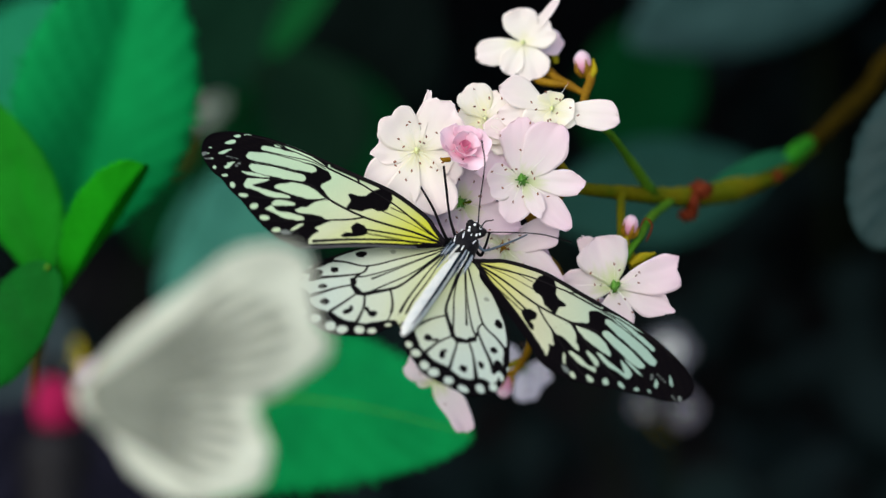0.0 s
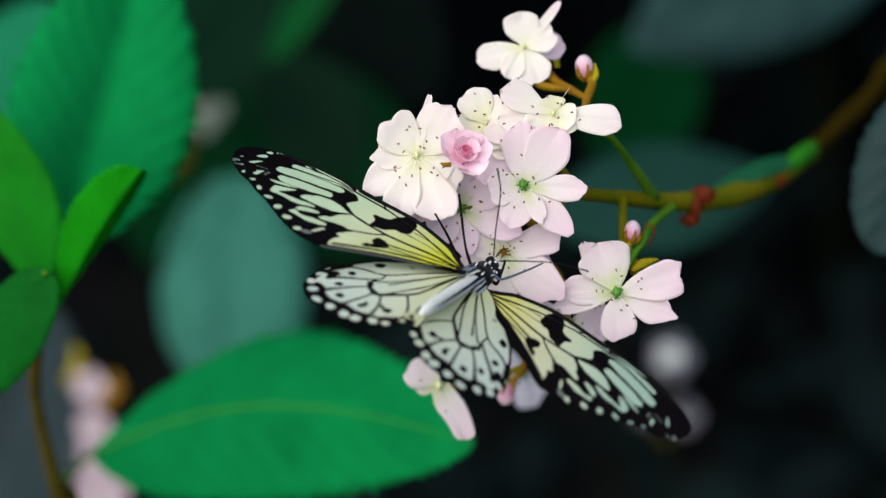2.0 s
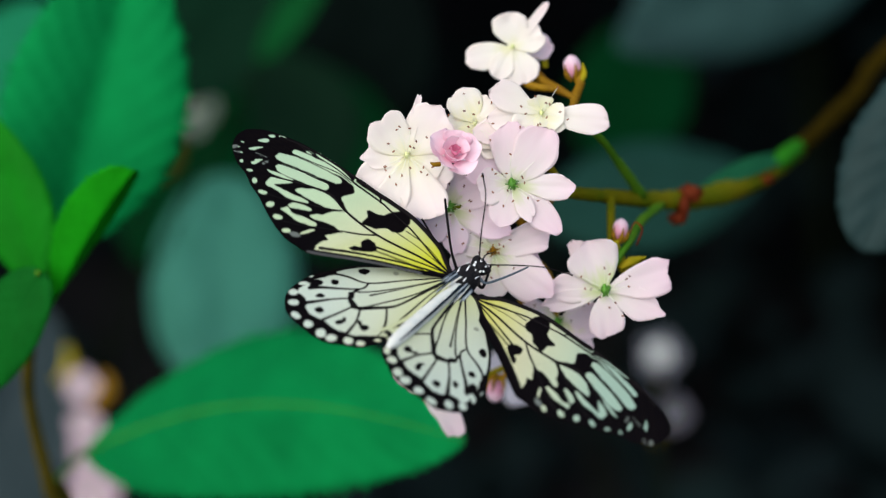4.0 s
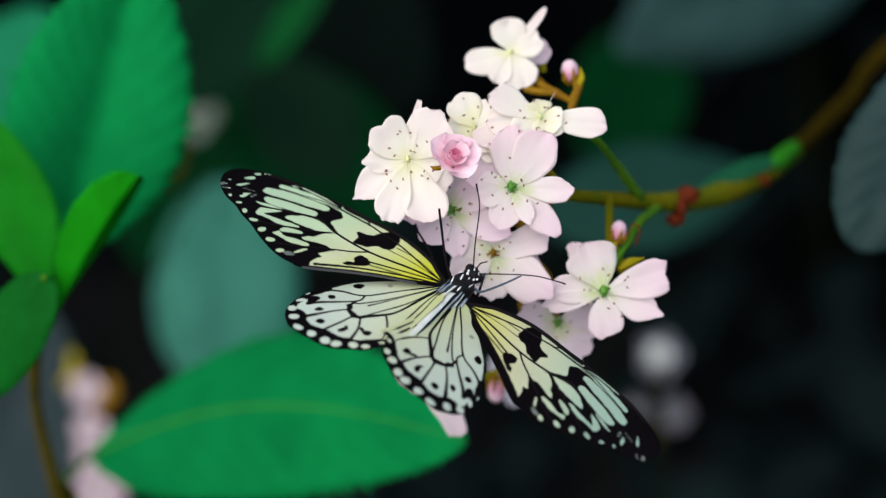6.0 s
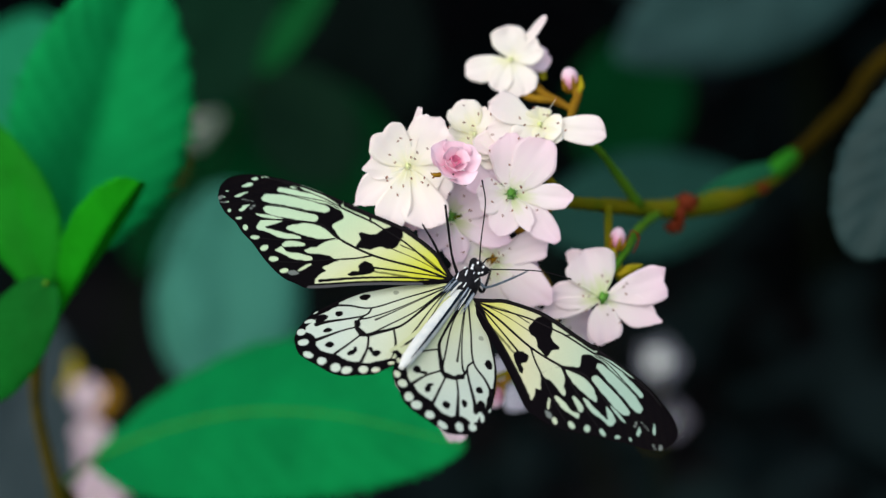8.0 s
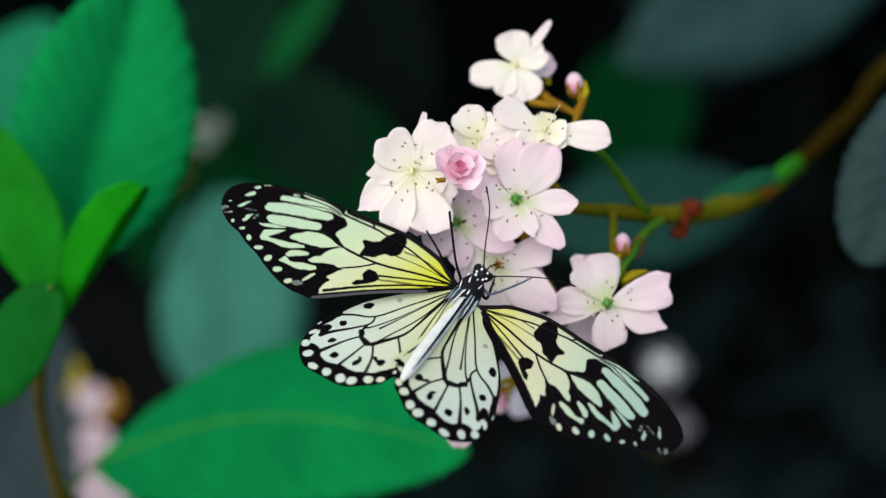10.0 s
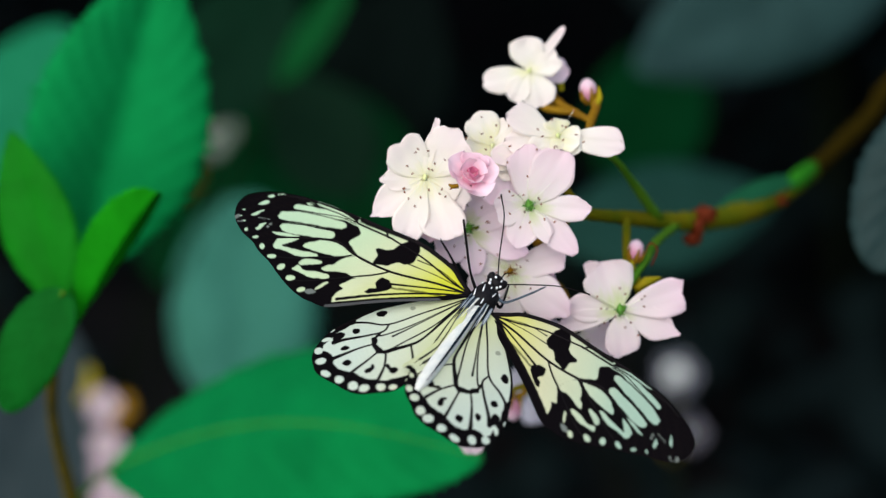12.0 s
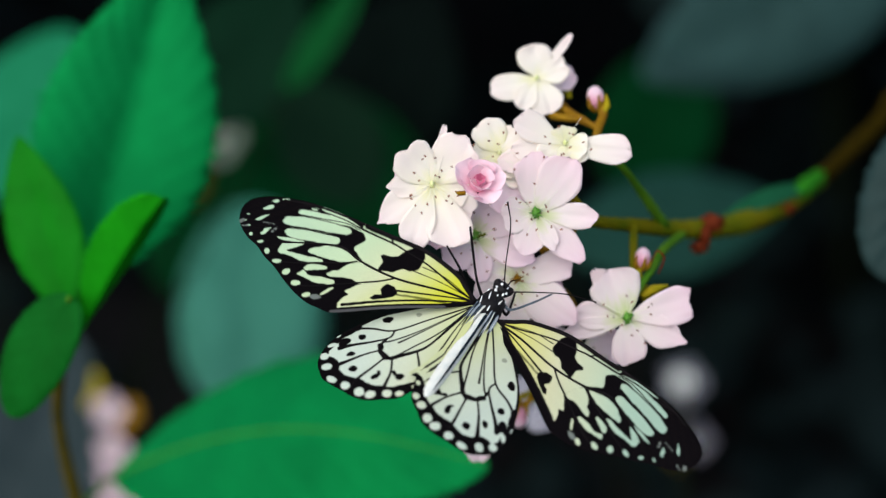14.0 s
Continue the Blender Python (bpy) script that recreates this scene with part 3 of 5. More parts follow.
def make_branch():
    tube("branch", rel((28.8, 12.0, -24), (40.1, 11.5, -44), (52.0, 11.0, -62), (64.3, 11.1, -78), (73.8, 12.5, -92), (83.6, 15.4, -106), (94.2, 20.1, -122), (105.2, 27.3, -138)),
         (1.5, 1.8, 2.3, 2.7, 2.9, 3.1, 3.2, 3.0), STEM, branch, sides=14, uneven=0.25, n=8, label="yellow-green young wood of the branch")
    tube("branch", rel((101.8, 25.2, -133), (111.2, 31.4, -148), (121.3, 39.0, -165), (132.6, 48.4, -182), (146.5, 62.8, -200), (195, 95, -215), (260, 60, -240), (310, -250, -290), (330, -800, -420)),
         (2.8, 2.8, 2.8, 2.9, 3.0, 3.4, 3.8, 4.2, 4.4), SHADED_BARK, branch, sides=14, uneven=0.25, n=8, label="brown older wood of the branch, shade put into its colour")
    for rx, ry, rz, at in ((3.0, 2.5, 2.3, (66.1, 12.6, -75)), (2.3, 1.7, 2.0, (62.7, 6.1, -74)), (1.6, 2.6, 1.8, (64.0, 9.3, -73)), (2.8, 1.4, 1.6, (91.6, 17.9, -114))):
        blob("leaf_node", rx, ry, rz, STEM_RED, branch, Matrix.Translation(rel(at)[0] * MM), "red-brown knot", rough=0.6)
    tube("leaf_sheath", rel((95.9, 22.0, -122), (97.5, 23.0, -124), (101.0, 25.4, -129), (104.2, 27.5, -134), (106.2, 29.0, -138)), (1.5, 2.5, 2.8, 2.6, 1.5), SHEATH, branch, sides=12, uneven=0.25, label="fresh green sheath along the branch")
    leaf(branch, O, (102.2, 26.4, -128), (70.4, 15.0, -90), (0.1, 0.6, 1), 5.5, STIPULE, fold=0.2, teeth=0.0, veins=0, n=32, rib=STIPULE, rib_r=0.2, label="small pale stipule along the branch")
    stems = [
        (((51.8, 11.8, -60), (44.3, 19.7, -42), (37.2, 26.0, -24), (29.6, 29.2, -14)), (1.5, 1.0, 0.8), STEM_GREEN),
        (((31.0, 31.2, -18), (32.2, 35.1, -24), (33.5, 38.8, -27), (32.1, 42.7, -28)), (0.9, 1.15, 1.2, 1.1), CALYX),
        (((32.6, 34.3, -22), (28.9, 36.6, -26), (24.3, 39.9, -32), (20.8, 44.3, -34)), (0.7, 1.0, 1.3, 0.8), CALYX),
        (((28.3, 37.0, -27), (22.1, 38.1, -30), (19.0, 39.9, -32)), (0.6, 1.1, 0.9), CALYX),
        (((25.5, 43.1, -36), (24.8, 47.4, -36), (24.0, 49.8, -35)), (0.7, 1.1, 0.7), SEPAL),
        (((32.6, 37.4, -26), (34.4, 40.6, -27), (34.2, 43.6, -28)), (0.5, 0.8, 0.2), SEPAL),
        (((42.7, 11.5, -47), (41.8, 5.9, -36), (40.8, -0.6, -24.0)), (1.15, 1.1, 0.9), STEM),
        (((57.7, 9.9, -68), (50.6, 5.3, -48), (45.7, 0.1, -28.0), (40.6, -6.8, -23.0)), (1.3, 1.1, 0.9), STEM_GREEN),
        (((47.2, -1.0, -26.0), (48.4, 2.9, -24.0), (46.6, 4.6, -23.0), (45.3, 1.8, -24.0)), (0.24, 0.2, 0.15), STEM_RED),
        (((41.1, 0.1, -24.0), (37.1, 0.1, -22.0), (34.5, -1.3, -22.0)), (0.24, 0.2, 0.15), STEM_RED),
        (((43.1, -6.6, -24.0), (45.9, -4.9, -25.0), (49.5, -3.8, -26.0)), (0.5, 1.3, 0.3), SEPAL),
        (((35.9, -4.1, -25.0), (35.1, -1.5, -26.0), (36.8, 0.1, -26.0)), (0.5, 0.9, 0.3), SEPAL),
        (((45.1, -8.3, -28.0), (43.2, -4.1, -28.0), (41.9, 0.1, -24.0)), (1.2, 1.4, 0.8), SEPAL),
        (((16.7, 9.8, -17.0), (18.5, 5.7, -17.0), (20.3, 2.2, -20.0)), (0.6, 1.8, 1.0), CALYX),
        (((29.7, 12.3, -16.0), (24.1, 19.3, -14.0), (19.9, 26.1, -12.0), (10.4, 28.1, -12.0)), (1.1, 0.9, 0.7), STEM),
        (((29.7, 12.3, -16.0), (22.8, 12.5, -14.0), (16.4, 13.0, -9.0)), (1.0, 0.8, 0.7), STEM),
        (((29.7, 11.8, -16.0), (20.1, 15.3, -15.0), (9.1, 19.3, -14.0), (-8.0, 19.8, -9.0)), (1.0, 0.8, 0.7), STEM),
        (((20.0, 13.2, -14.0), (10.5, 9.8, -16.0), (2.2, 8.0, -14.0)), (0.8, 0.7), STEM),
        (((27.0, 11.8, -18.0), (22.0, 4.0, -23.0), (18.0, -2.0, -25.0), (12.5, -2.3, -17.0)), (1.0, 0.8, 0.7), CALYX),
        (((18.5, -1.5, -25.0), (26.0, -8.0, -30.0), (28.3, -19.6, -31.0)), (0.9, 0.7), CALYX),
        (((18.0, -2.0, -25.0), (20.1, -22.7, -36.0), (17.6, -31.9, -46.0), (13.3, -36.4, -48.0)), (1.2, 1.0, 0.9), CALYX),
        (((17.6, -31.2, -46.0), (8.2, -35.1, -50.0), (-2.1, -36.6, -50.0)), (0.9, 0.8), STEM),
        (((17.6, -31.2, -46.0), (19.0, -34.0, -70.0), (19.9, -36.5, -101)), (0.8, 0.7), CALYX),
    ]
    for pts, radii, mat in stems:
        tube("flower_stalk", rel(*pts), radii, mat, branch, sides=8, uneven=0.2)


make_branch()

blossom(branch, O, (-8.4, 20.1, -6), [
    (127, 11.4, 11.3, 12, BROAD), (51, 13.4, 11.9, 10, BROAD), (-7, 9.0, 9.4, 6, BROAD), (-69, 16.2, 10.8, 5, BLUNT, 0.5),
    (-107, 15.9, 8.1, 6, BLUNT, 0.3), (-145, 15.8, 8.1, 7, POINTED), (-41, 12.3, 8.4, 3, BLUNT), (-174, 10.5, 5.9, 10, ROUND),
    (-150, 13.4, 5.9, 3, POINTED), (157, 9.8, 6.2, 2, ROUND, -0.6), (-123, 13.5, 7.8, -2, POINTED, -0.9), (-84, 15.6, 9.4, -3, ROUND, -0.9),
    (79, 14.6, 2.3, 9, FINGER)], PETAL_WHITE, (0, 0), 22, 1, core=0.9, heart_mat=CREAM_HEART, label="full white blossom with many stamens")
blossom(branch, O, (7.6, 27.8, -10), [
    (116, 9.0, 9.0, 12, ROUND), (70, 6.5, 7.9, 12, ROUND), (-171, 6.7, 8.2, 6, ROUND), (-2, 7.7, 11.4, 8, BROAD),
    (-101, 5.8, 10.9, 6, BROAD), (-79, 14.5, 10.1, -4, BROAD, -0.5), (-44, 9.4, 9.5, 0, BROAD, -0.4)], PETAL_WHITE, (-6, 0), 12, 2, core=0.7, heart_mat=CREAM_HEART, label="white blossom with curled petals")
blossom(branch, O, (23.3, 30.2, -10), [
    (156, 13.6, 7.3, 12, SQUARE), (-174, 12.9, 7.1, 8, BROAD), (-158, 17.8, 6.5, 2, ROUND), (-10, 15.6, 7.3, 3, SQUARE, 0.6),
    (-80, 5.7, 9.8, 14, BROAD), (-16, 5.3, 7.3, 22, BROAD), (100, 4.1, 6.3, 18, BROAD), (-145, 7.7, 7.1, 14, ROUND)], PETAL_WHITE, (-6, 4), 12, 3, core=0.8, heart_mat=CREAM_HEART, upright=True, label="white blossom turned upwards")
blossom(branch, O, (17.1, 47.7, -30), [
    (97, 8.4, 9.3, 10, BROAD), (-162, 13.1, 6.5, 4, ROUND), (-122, 8.8, 6.2, 6, ROUND), (-66, 9.4, 8.5, 6, BROAD),
    (28, 8.4, 7.9, 8, BROAD), (51, 13.6, 2.7, 9, FINGER), (5, 11.2, 6.8, -22, ROUND, -0.6)], PETAL_WHITE, (0, 0), 8, 4, core=0.7, heart_mat=CREAM_HEART, label="single white blossom at the top of the cluster", bare=True)
blossom(branch, O, (16.3, 13.4, -8), [
    (94, 14.2, 10.0, 6, SQUARE), (54, 15.7, 10.8, 8, BROAD), (-3, 14.7, 6.2, 5, CURLED), (-47, 15.9, 7.0, 5, ROUND),
    (-60, 10.0, 4.6, 9, ROUND), (-106, 10.1, 7.6, 3, ROUND), (-174, 8.4, 8.7, 6, ROUND)], PETAL, (0, 0), 15, 5, core=1.6)
blossom(branch, O, (1.8, 8.1, -14), [
    (88, 10.5, 9.1, 8, BROAD), (35, 10.3, 8.5, 8, ROUND), (-24, 15.3, 7.7, 7, ROUND), (-80, 11.5, 6.6, 7, ROUND),
    (-136, 10.0, 8.8, 8, ROUND), (174, 8.2, 7.4, 8, ROUND)], PETAL_LILAC, (0, 0), 14, 6, core=1.4, label="pale lilac-pink blossom")
blossom(branch, O, (12.1, -2.3, -15), [
    (20, 13.9, 8.5, 8, BROAD), (-42, 17.1, 10.4, 7, BROAD), (-11, 12.0, 5.5, -3, ROUND, -0.5), (-98, 11.4, 9.6, 5, ROUND),
    (-150, 11.5, 9.6, 5, ROUND), (162, 8.3, 7.4, 8, ROUND), (82, 8.1, 7.4, 4, ROUND)], PETAL, (0, 0), 15, 7, core=1.2, heart_mat=CALYX)
blossom(branch, O, (38.8, -11.7, -16), [
    (109, 12.1, 12.9, 9, SQUARE, 0.4), (126, 15.6, 6.1, -3, POINTED, -0.3), (13, 16.3, 9.4, 6, SQUARE, 0.3), (-21, 15.4, 7.4, 4, POINTED),
    (-87, 11.6, 8.3, 5, BROAD), (175, 13.6, 7.2, 6, ROUND), (-164, 15.6, 5.2, 4, ROUND, 0.3)], PETAL, (0, 0), 14, 8, core=1.7)
blossom(branch, O, (28.4, -19.7, -30.0), [(175, 10, 10, 6), (-62, 12, 11, 4), (5, 11, 10, 6), (-120, 11, 10, 6)], PETAL_LILAC, (0, 0), 8, 9, label="lilac-pink blossom in the shade of another")
blossom(branch, O, (-3.2, -35.9, -44), [(140, 9.2, 9.4, 6, BROAD), (-59, 15.6, 6.8, 4, FINGER), (172, 6, 6, -12, ROUND, -0.4)], PETAL, (0, 0), 5, 12, core=1.6, heart_mat=CREAM_HEART, label="pale pink blossom below the wings")
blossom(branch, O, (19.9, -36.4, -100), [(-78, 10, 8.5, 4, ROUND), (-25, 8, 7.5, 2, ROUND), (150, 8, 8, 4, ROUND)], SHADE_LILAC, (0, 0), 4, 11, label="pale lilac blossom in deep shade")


ROSE_HEART = mottled("rose_heart_petal", (0.72, 0.17, 0.32), (0.88, 0.36, 0.52), 300, 1500, rough=0.6, spec=0.12, through_light=0.2)


def rosette():
    at = Matrix.Translation(Vector(rel((2.5, 20.2, 0.0))[0]) * MM) @ pose(0, 0, 0, -22, 10, 0)
    v, f = blob_data(2.2, 2.2, 1.2, (0, 0, -0.6), 12, 7, 0.2)
    heart = piece("blossom", mesh_of("blossom", v, f, PETAL_PINK), branch, at, "small double pink blossom, half open")
    for ring, (n, r, length, width, lift, mat) in enumerate(((3, 0.3, 2.6, 2.6, 64, ROSE_HEART), (4, 0.9, 3.6, 4.6, 50, PETAL_PINK), (5, 1.6, 5.2, 7.4, 28, PETAL_PINK))):
        for k in range(n):
            me = petal_mesh(length * (1 + 0.12 * math.sin(k * 2.3 + ring)), width, 0.24, 0.14, 0.02, ring * 5 + k, mat, (ROUND, SQUARE, POINTED)[(k + ring) % 3])
            piece("petal", me, heart, pose(0, 0, (0.3 - 0.4 * ring) * MM, 0, 0, 360 * k / n + ring * 31 + 9 * math.sin(k * 3)) @ pose(0, r * MM, 0, lift + 7 * math.sin(k * 1.9), 0, 0))
    tube("sepal", [(-3.0, -1.8, -1.8), (-4.4, -2.0, -1.6), (-5.4, -1.7, -1.2)], (0.6, 0.6, 0.15), CALYX, heart, sides=6)
    tube("sepal", [(1.6, -3.0, -1.8), (2.4, -4.0, -1.6), (3.0, -4.8, -1.2)], (0.6, 0.7, 0.15), CALYX, heart, sides=6)


rosette()


def bud(centre, r, turn, mat=PETAL_PINK):
    at = Matrix.Translation(Vector(rel(centre)[0]) * MM) @ pose(0, 0, 0, 0, 0, turn)
    body = blob("flower_bud", r, r * 1.35, r, mat, branch, at, "closed pink bud", rough=0.12)
    for k in range(5):
        a = radians(72 * k)
        x, z = math.cos(a) * r, math.sin(a) * r
        tube("sepal", [(x * 0.3, -r * 1.7, z * 0.3), (x * 0.95, -r * 0.9, z * 0.95), (x * 1.02, r * 0.2, z * 1.02)], (0.5, 0.6, 0.12), CALYX, body, sides=5)


bud((31.6, 42.8, -28.0), 2.1, 8)
bud((43.2, 3.0, -25.0), 1.9, -10)
bud((13.5, -37.9, -48.0), 2.3, 175)


# ---- blossoms deeper in the bush ----
# Bright petal colour that lightens a far blossom's centre.
BRIGHT_CORE = mottled("bright_core_petal", (0.60, 0.62, 0.62), (0.75, 0.76, 0.73), 160, 900, rough=0.7, spec=0.1)
# Whitish petal, darkened in its colour for deep shade.
SHADED_WHITISH = mottled("shaded_whitish_petal", (0.12, 0.15, 0.12), (0.18, 0.21, 0.17), 160, 900, rough=0.7, spec=0.1)
def far_blossoms(base, foot, heads, mat, label):
    s = thing("flowering_twig", base, label, "plant")
    w = Vector(foot) - Vector(base)
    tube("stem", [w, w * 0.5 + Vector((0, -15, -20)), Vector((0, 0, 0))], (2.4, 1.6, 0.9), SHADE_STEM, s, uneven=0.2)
    for k, (c, r) in enumerate(heads):
        tube("flower_stalk", [Vector((0, 0, 0)), (Vector(c) - Vector(base)) * 0.6 + Vector((0, -2, -3)), Vector(c) - Vector(base)], (0.9, 0.7), DIM_STEM, s)
        blossom(s, base, c, [(72 * i + 20 * k, r, r * 0.85, 8) for i in range(5)], mat, (0, 0), 8, 20 + k, core=1.8, label="pale blossom")
        # Inner ring added so the blurred blossom brightens towards its centre.
        if mat is SHADED_PETAL:
            blossom(s, base, Vector(c) + Vector((-1.5, 1.0, 2.0)), [(72 * i + 50, r * 0.56, r * 0.5, 30) for i in range(5)], BRIGHT_CORE, (0, 0), 6, 40 + k, core=1.5, label="added inner petals that brighten the blossom centre")
    return s


far_blossoms((100.4, -69.6, -480.0), (140, -700, -600), [((112.0, -58.4, -590.0), 12)], SHADED_PETAL, "twig with a white-pink blossom in the shade")
far_blossoms((111.3, -103.3, -600.0), (170, -690, -720), [((120.7, -89.5, -605.0), 9), ((100.4, -87.8, -610.0), 7)], DEEP_SHADE_PETAL, "twig with dim lilac blossoms in deep shade")
pink_twig = far_blossoms((-165.9, -89.7, -430.0), (-170, -720, -560), [((-157.1, -63.1, -425.0), 8), ((-155.6, -80.5, -425.0), 8), ((-156.4, -95.5, -428.0), 9), ((-153.4, -109.7, -430.0), 13), ((-193.4, -112.2, -430.0), 11)], SHADED_PINK, "twig with pale pink blossoms in the shade")
for mat, pts, r in ((CALYX, ((12, 16, 2), (20, 24, 4), (18, 32, 3)), 4.5), (SEPAL, ((-2, 28, 2), (3, 35, 2), (2, 44, 2)), 3.3)):
    tube("withered_sepal", pts, (r * 0.4, r, r * 0.3), mat, pink_twig, sides=8, uneven=0.4)
olive_twig = far_blossoms((-132.9, 54.8, -625.0), (-300, -640, -700), [((-132.8, 70.0, -620.0), 14.5)], SHADED_WHITISH, "twig with a whitish blossom deep in the bush")
tube("withered_sepal", ((-6.7, -0.9, 7.0), (-10.7, -12.5, 9.0), (-16.3, -21.4, 7.0)), (3, 6, 2), DIM_STEM, olive_twig, sides=8, uneven=0.4, label="rust-brown withered sepal")


# ---- butterflies ----
FORE_LEAD = [(0.0, 0.0), (2.34, 3.31), (4.95, 7.19), (7.05, 15.92), (6.81, 22.37), (6.21, 27.31), (5.81, 32.26), (5.01, 38.22), (3.76, 43.99), (2.3, 48.73), (-0.11, 53.36), (-2.45, 56.68), (-5.8, 59.33), (-9.31, 59.64), (-12.26, 58.37)]
FORE_TRAIL = [(-0.8, -0.67), (-5.74, 4.98), (-10.33, 11.53), (-15.44, 18.16), (-21.24, 25.07), (-21.97, 28.48), (-22.27, 31.46), (-21.41, 35.59), (-19.78, 40.01), (-18.25, 43.5), (-17.24, 47.07), (-15.73, 50.37), (-15.18, 53.55), (-13.81, 56.57), (-12.26, 58.37)]
VEINS_LEADING = [(1.17, [(0.0, 0.0), (2.27, 3.59), (4.65, 7.28), (6.7, 15.64), (6.47, 22.08), (5.86, 27.02), (5.47, 31.97)]), (0.78, [(5.47, 31.97), (4.66, 37.94), (3.42, 43.71), (1.84, 48.35), (-0.68, 52.88)]), (0.52, [(-0.23, -0.19), (0.9, 5.34), (3.43, 14.27), (4.23, 21.57), (4.44, 24.47), (3.84, 32.31), (3.67, 37.45), (2.47, 43.6), (1.43, 48.34)]), (0.46, [(4.21, 24.28), (5.3, 25.3), (5.6, 26.6)])]
VEINS_MIDDLE = [(0.46, [(3.95, 32.41), (4.5, 34.9), (4.5, 37.0)]), (0.39, [(3.28, 32.86), (3.06, 36.6), (0.83, 41.88), (-1.43, 46.98)]), (0.65, [(-0.34, -0.29), (-1.46, 7.64), (-4.33, 18.52), (-4.72, 28.23), (-3.71, 33.67), (-7.43, 40.61), (-11.31, 46.05)]), (0.47, [(-4.33, 18.52), (-7.45, 21.36), (-10.68, 25.13), (-16.53, 31.66), (-19.49, 36.0)]), (0.47, [(-5.12, 28.41), (-7.64, 31.08), (-10.25, 34.86), (-13.46, 38.82), (-16.11, 43.07)])]
VEINS_TRAILING = [(0.39, [(-1.42, 35.58), (-2.99, 39.38), (-4.45, 43.1), (-7.35, 48.0)]), (0.39, [(-0.3, 0.09), (-1.64, 4.08), (-4.39, 10.29), (-7.71, 17.06)]), (0.52, [(-0.57, -0.48), (-4.46, 6.83), (-8.58, 12.93), (-13.33, 19.01), (-18.04, 24.44)]), (0.21, [(0.14, 1.31), (0.49, 9.26), (-0.2, 17.19)]), (0.21, [(0.32, 1.97), (2.35, 9.11), (2.15, 14.9)])]
FORE_VEINS = VEINS_LEADING + VEINS_MIDDLE + VEINS_TRAILING
FORE_DOTS = [(-13.9, 53.5, 0.59, 0.46, 31.0), (-14.3, 50.4, 0.88, 0.41, 137.0), (-15.5, 47.5, 1.0, 0.81, 28.0), (-16.5, 43.9, 1.27, 0.71, 126.0), (-17.7, 40.3, 1.24, 0.89, 160.0), (-19.1, 36.7, 1.37, 0.88, 129.0), (-20.4, 32.8, 1.14, 0.75, 140.0), (-12.3, 55.4, 0.67, 0.23, 137.0), (-11.7, 56.9, 0.52, 0.17, 136.0), (-9.7, 57.3, 0.46, 0.23, 138.0)]
HIND_LEAD = [(-0.02, -0.02), (-0.75, 3.72), (-5.07, 9.12), (-9.77, 14.18), (-13.8, 17.7), (-18.7, 20.45), (-23.72, 22.4), (-28.73, 22.93), (-32.45, 22.12), (-34.57, 20.49)]
HIND_TRAIL = [(-0.31, -0.28), (-5.95, -3.0), (-14.5, -3.46), (-23.53, -4.35), (-28.57, -5.27), (-28.76, -3.3), (-30.87, -2.33), (-34.42, -0.51), (-36.42, 2.68), (-38.1, 5.44), (-38.49, 8.64), (-38.03, 11.89), (-37.71, 15.0), (-37.06, 18.05), (-35.1, 20.49)]
HIND_TRAIL = HIND_TRAIL[:5] + [(x * 0.985, y) for x, y in HIND_TRAIL[5:]]
HIND_VEINS_LEADING = [(0.52, [(-0.11, -0.11), (-0.9, 3.59), (-5.21, 8.99), (-9.91, 14.05), (-13.94, 17.57), (-18.8, 20.37)]), (0.52, [(-0.85, 0.09), (-8.56, 6.04), (-15.52, 11.57), (-17.43, 16.62), (-19.84, 20.51), (-22.13, 21.68)]), (0.59, [(-15.52, 11.57), (-18.09, 11.43), (-21.1, 14.09), (-24.64, 18.04), (-26.63, 19.82)]), (0.34, [(-1.04, -0.08), (-11.14, 5.17), (-18.41, 10.09), (-19.97, 11.9)])]
HIND_VEINS_MIDDLE = [(0.29, [(-1.09, -0.12), (-8.44, 3.31), (-14.94, 6.78), (-18.49, 8.6)]), (0.39, [(-1.42, -0.06), (-10.38, 1.59), (-17.98, 4.8), (-23.74, 7.51), (-23.95, 9.59)]), (0.78, [(-18.55, 11.73), (-20.78, 11.89), (-22.71, 11.1), (-23.99, 8.7)]), (0.59, [(-22.49, 10.87), (-25.15, 13.35), (-28.31, 15.51), (-31.11, 17.29)]), (0.59, [(-23.84, 8.83), (-27.66, 9.71), (-32.18, 10.67), (-34.69, 10.94)])]
HIND_VEINS_TRAILING = [(0.59, [(-23.55, 7.32), (-27.44, 5.3), (-31.4, 4.28), (-33.17, 3.78)]), (0.59, [(-1.62, -0.23), (-10.87, 1.16), (-16.25, 2.08), (-19.15, 3.41), (-23.74, 7.51)]), (0.59, [(-19.01, 3.54), (-23.26, 0.49), (-26.85, -0.91), (-28.98, -1.02)]), (0.39, [(-2.0, -0.57), (-11.34, -0.67), (-20.13, -1.35), (-25.56, -2.25)]), (0.31, [(-2.25, -0.79), (-11.09, -1.87), (-19.45, -2.52), (-25.97, -3.68)]), (0.39, [(-13.8, 1.41), (-8.42, 0.49), (-1.33, -0.33)])]
HIND_VEINS = HIND_VEINS_LEADING + HIND_VEINS_MIDDLE + HIND_VEINS_TRAILING
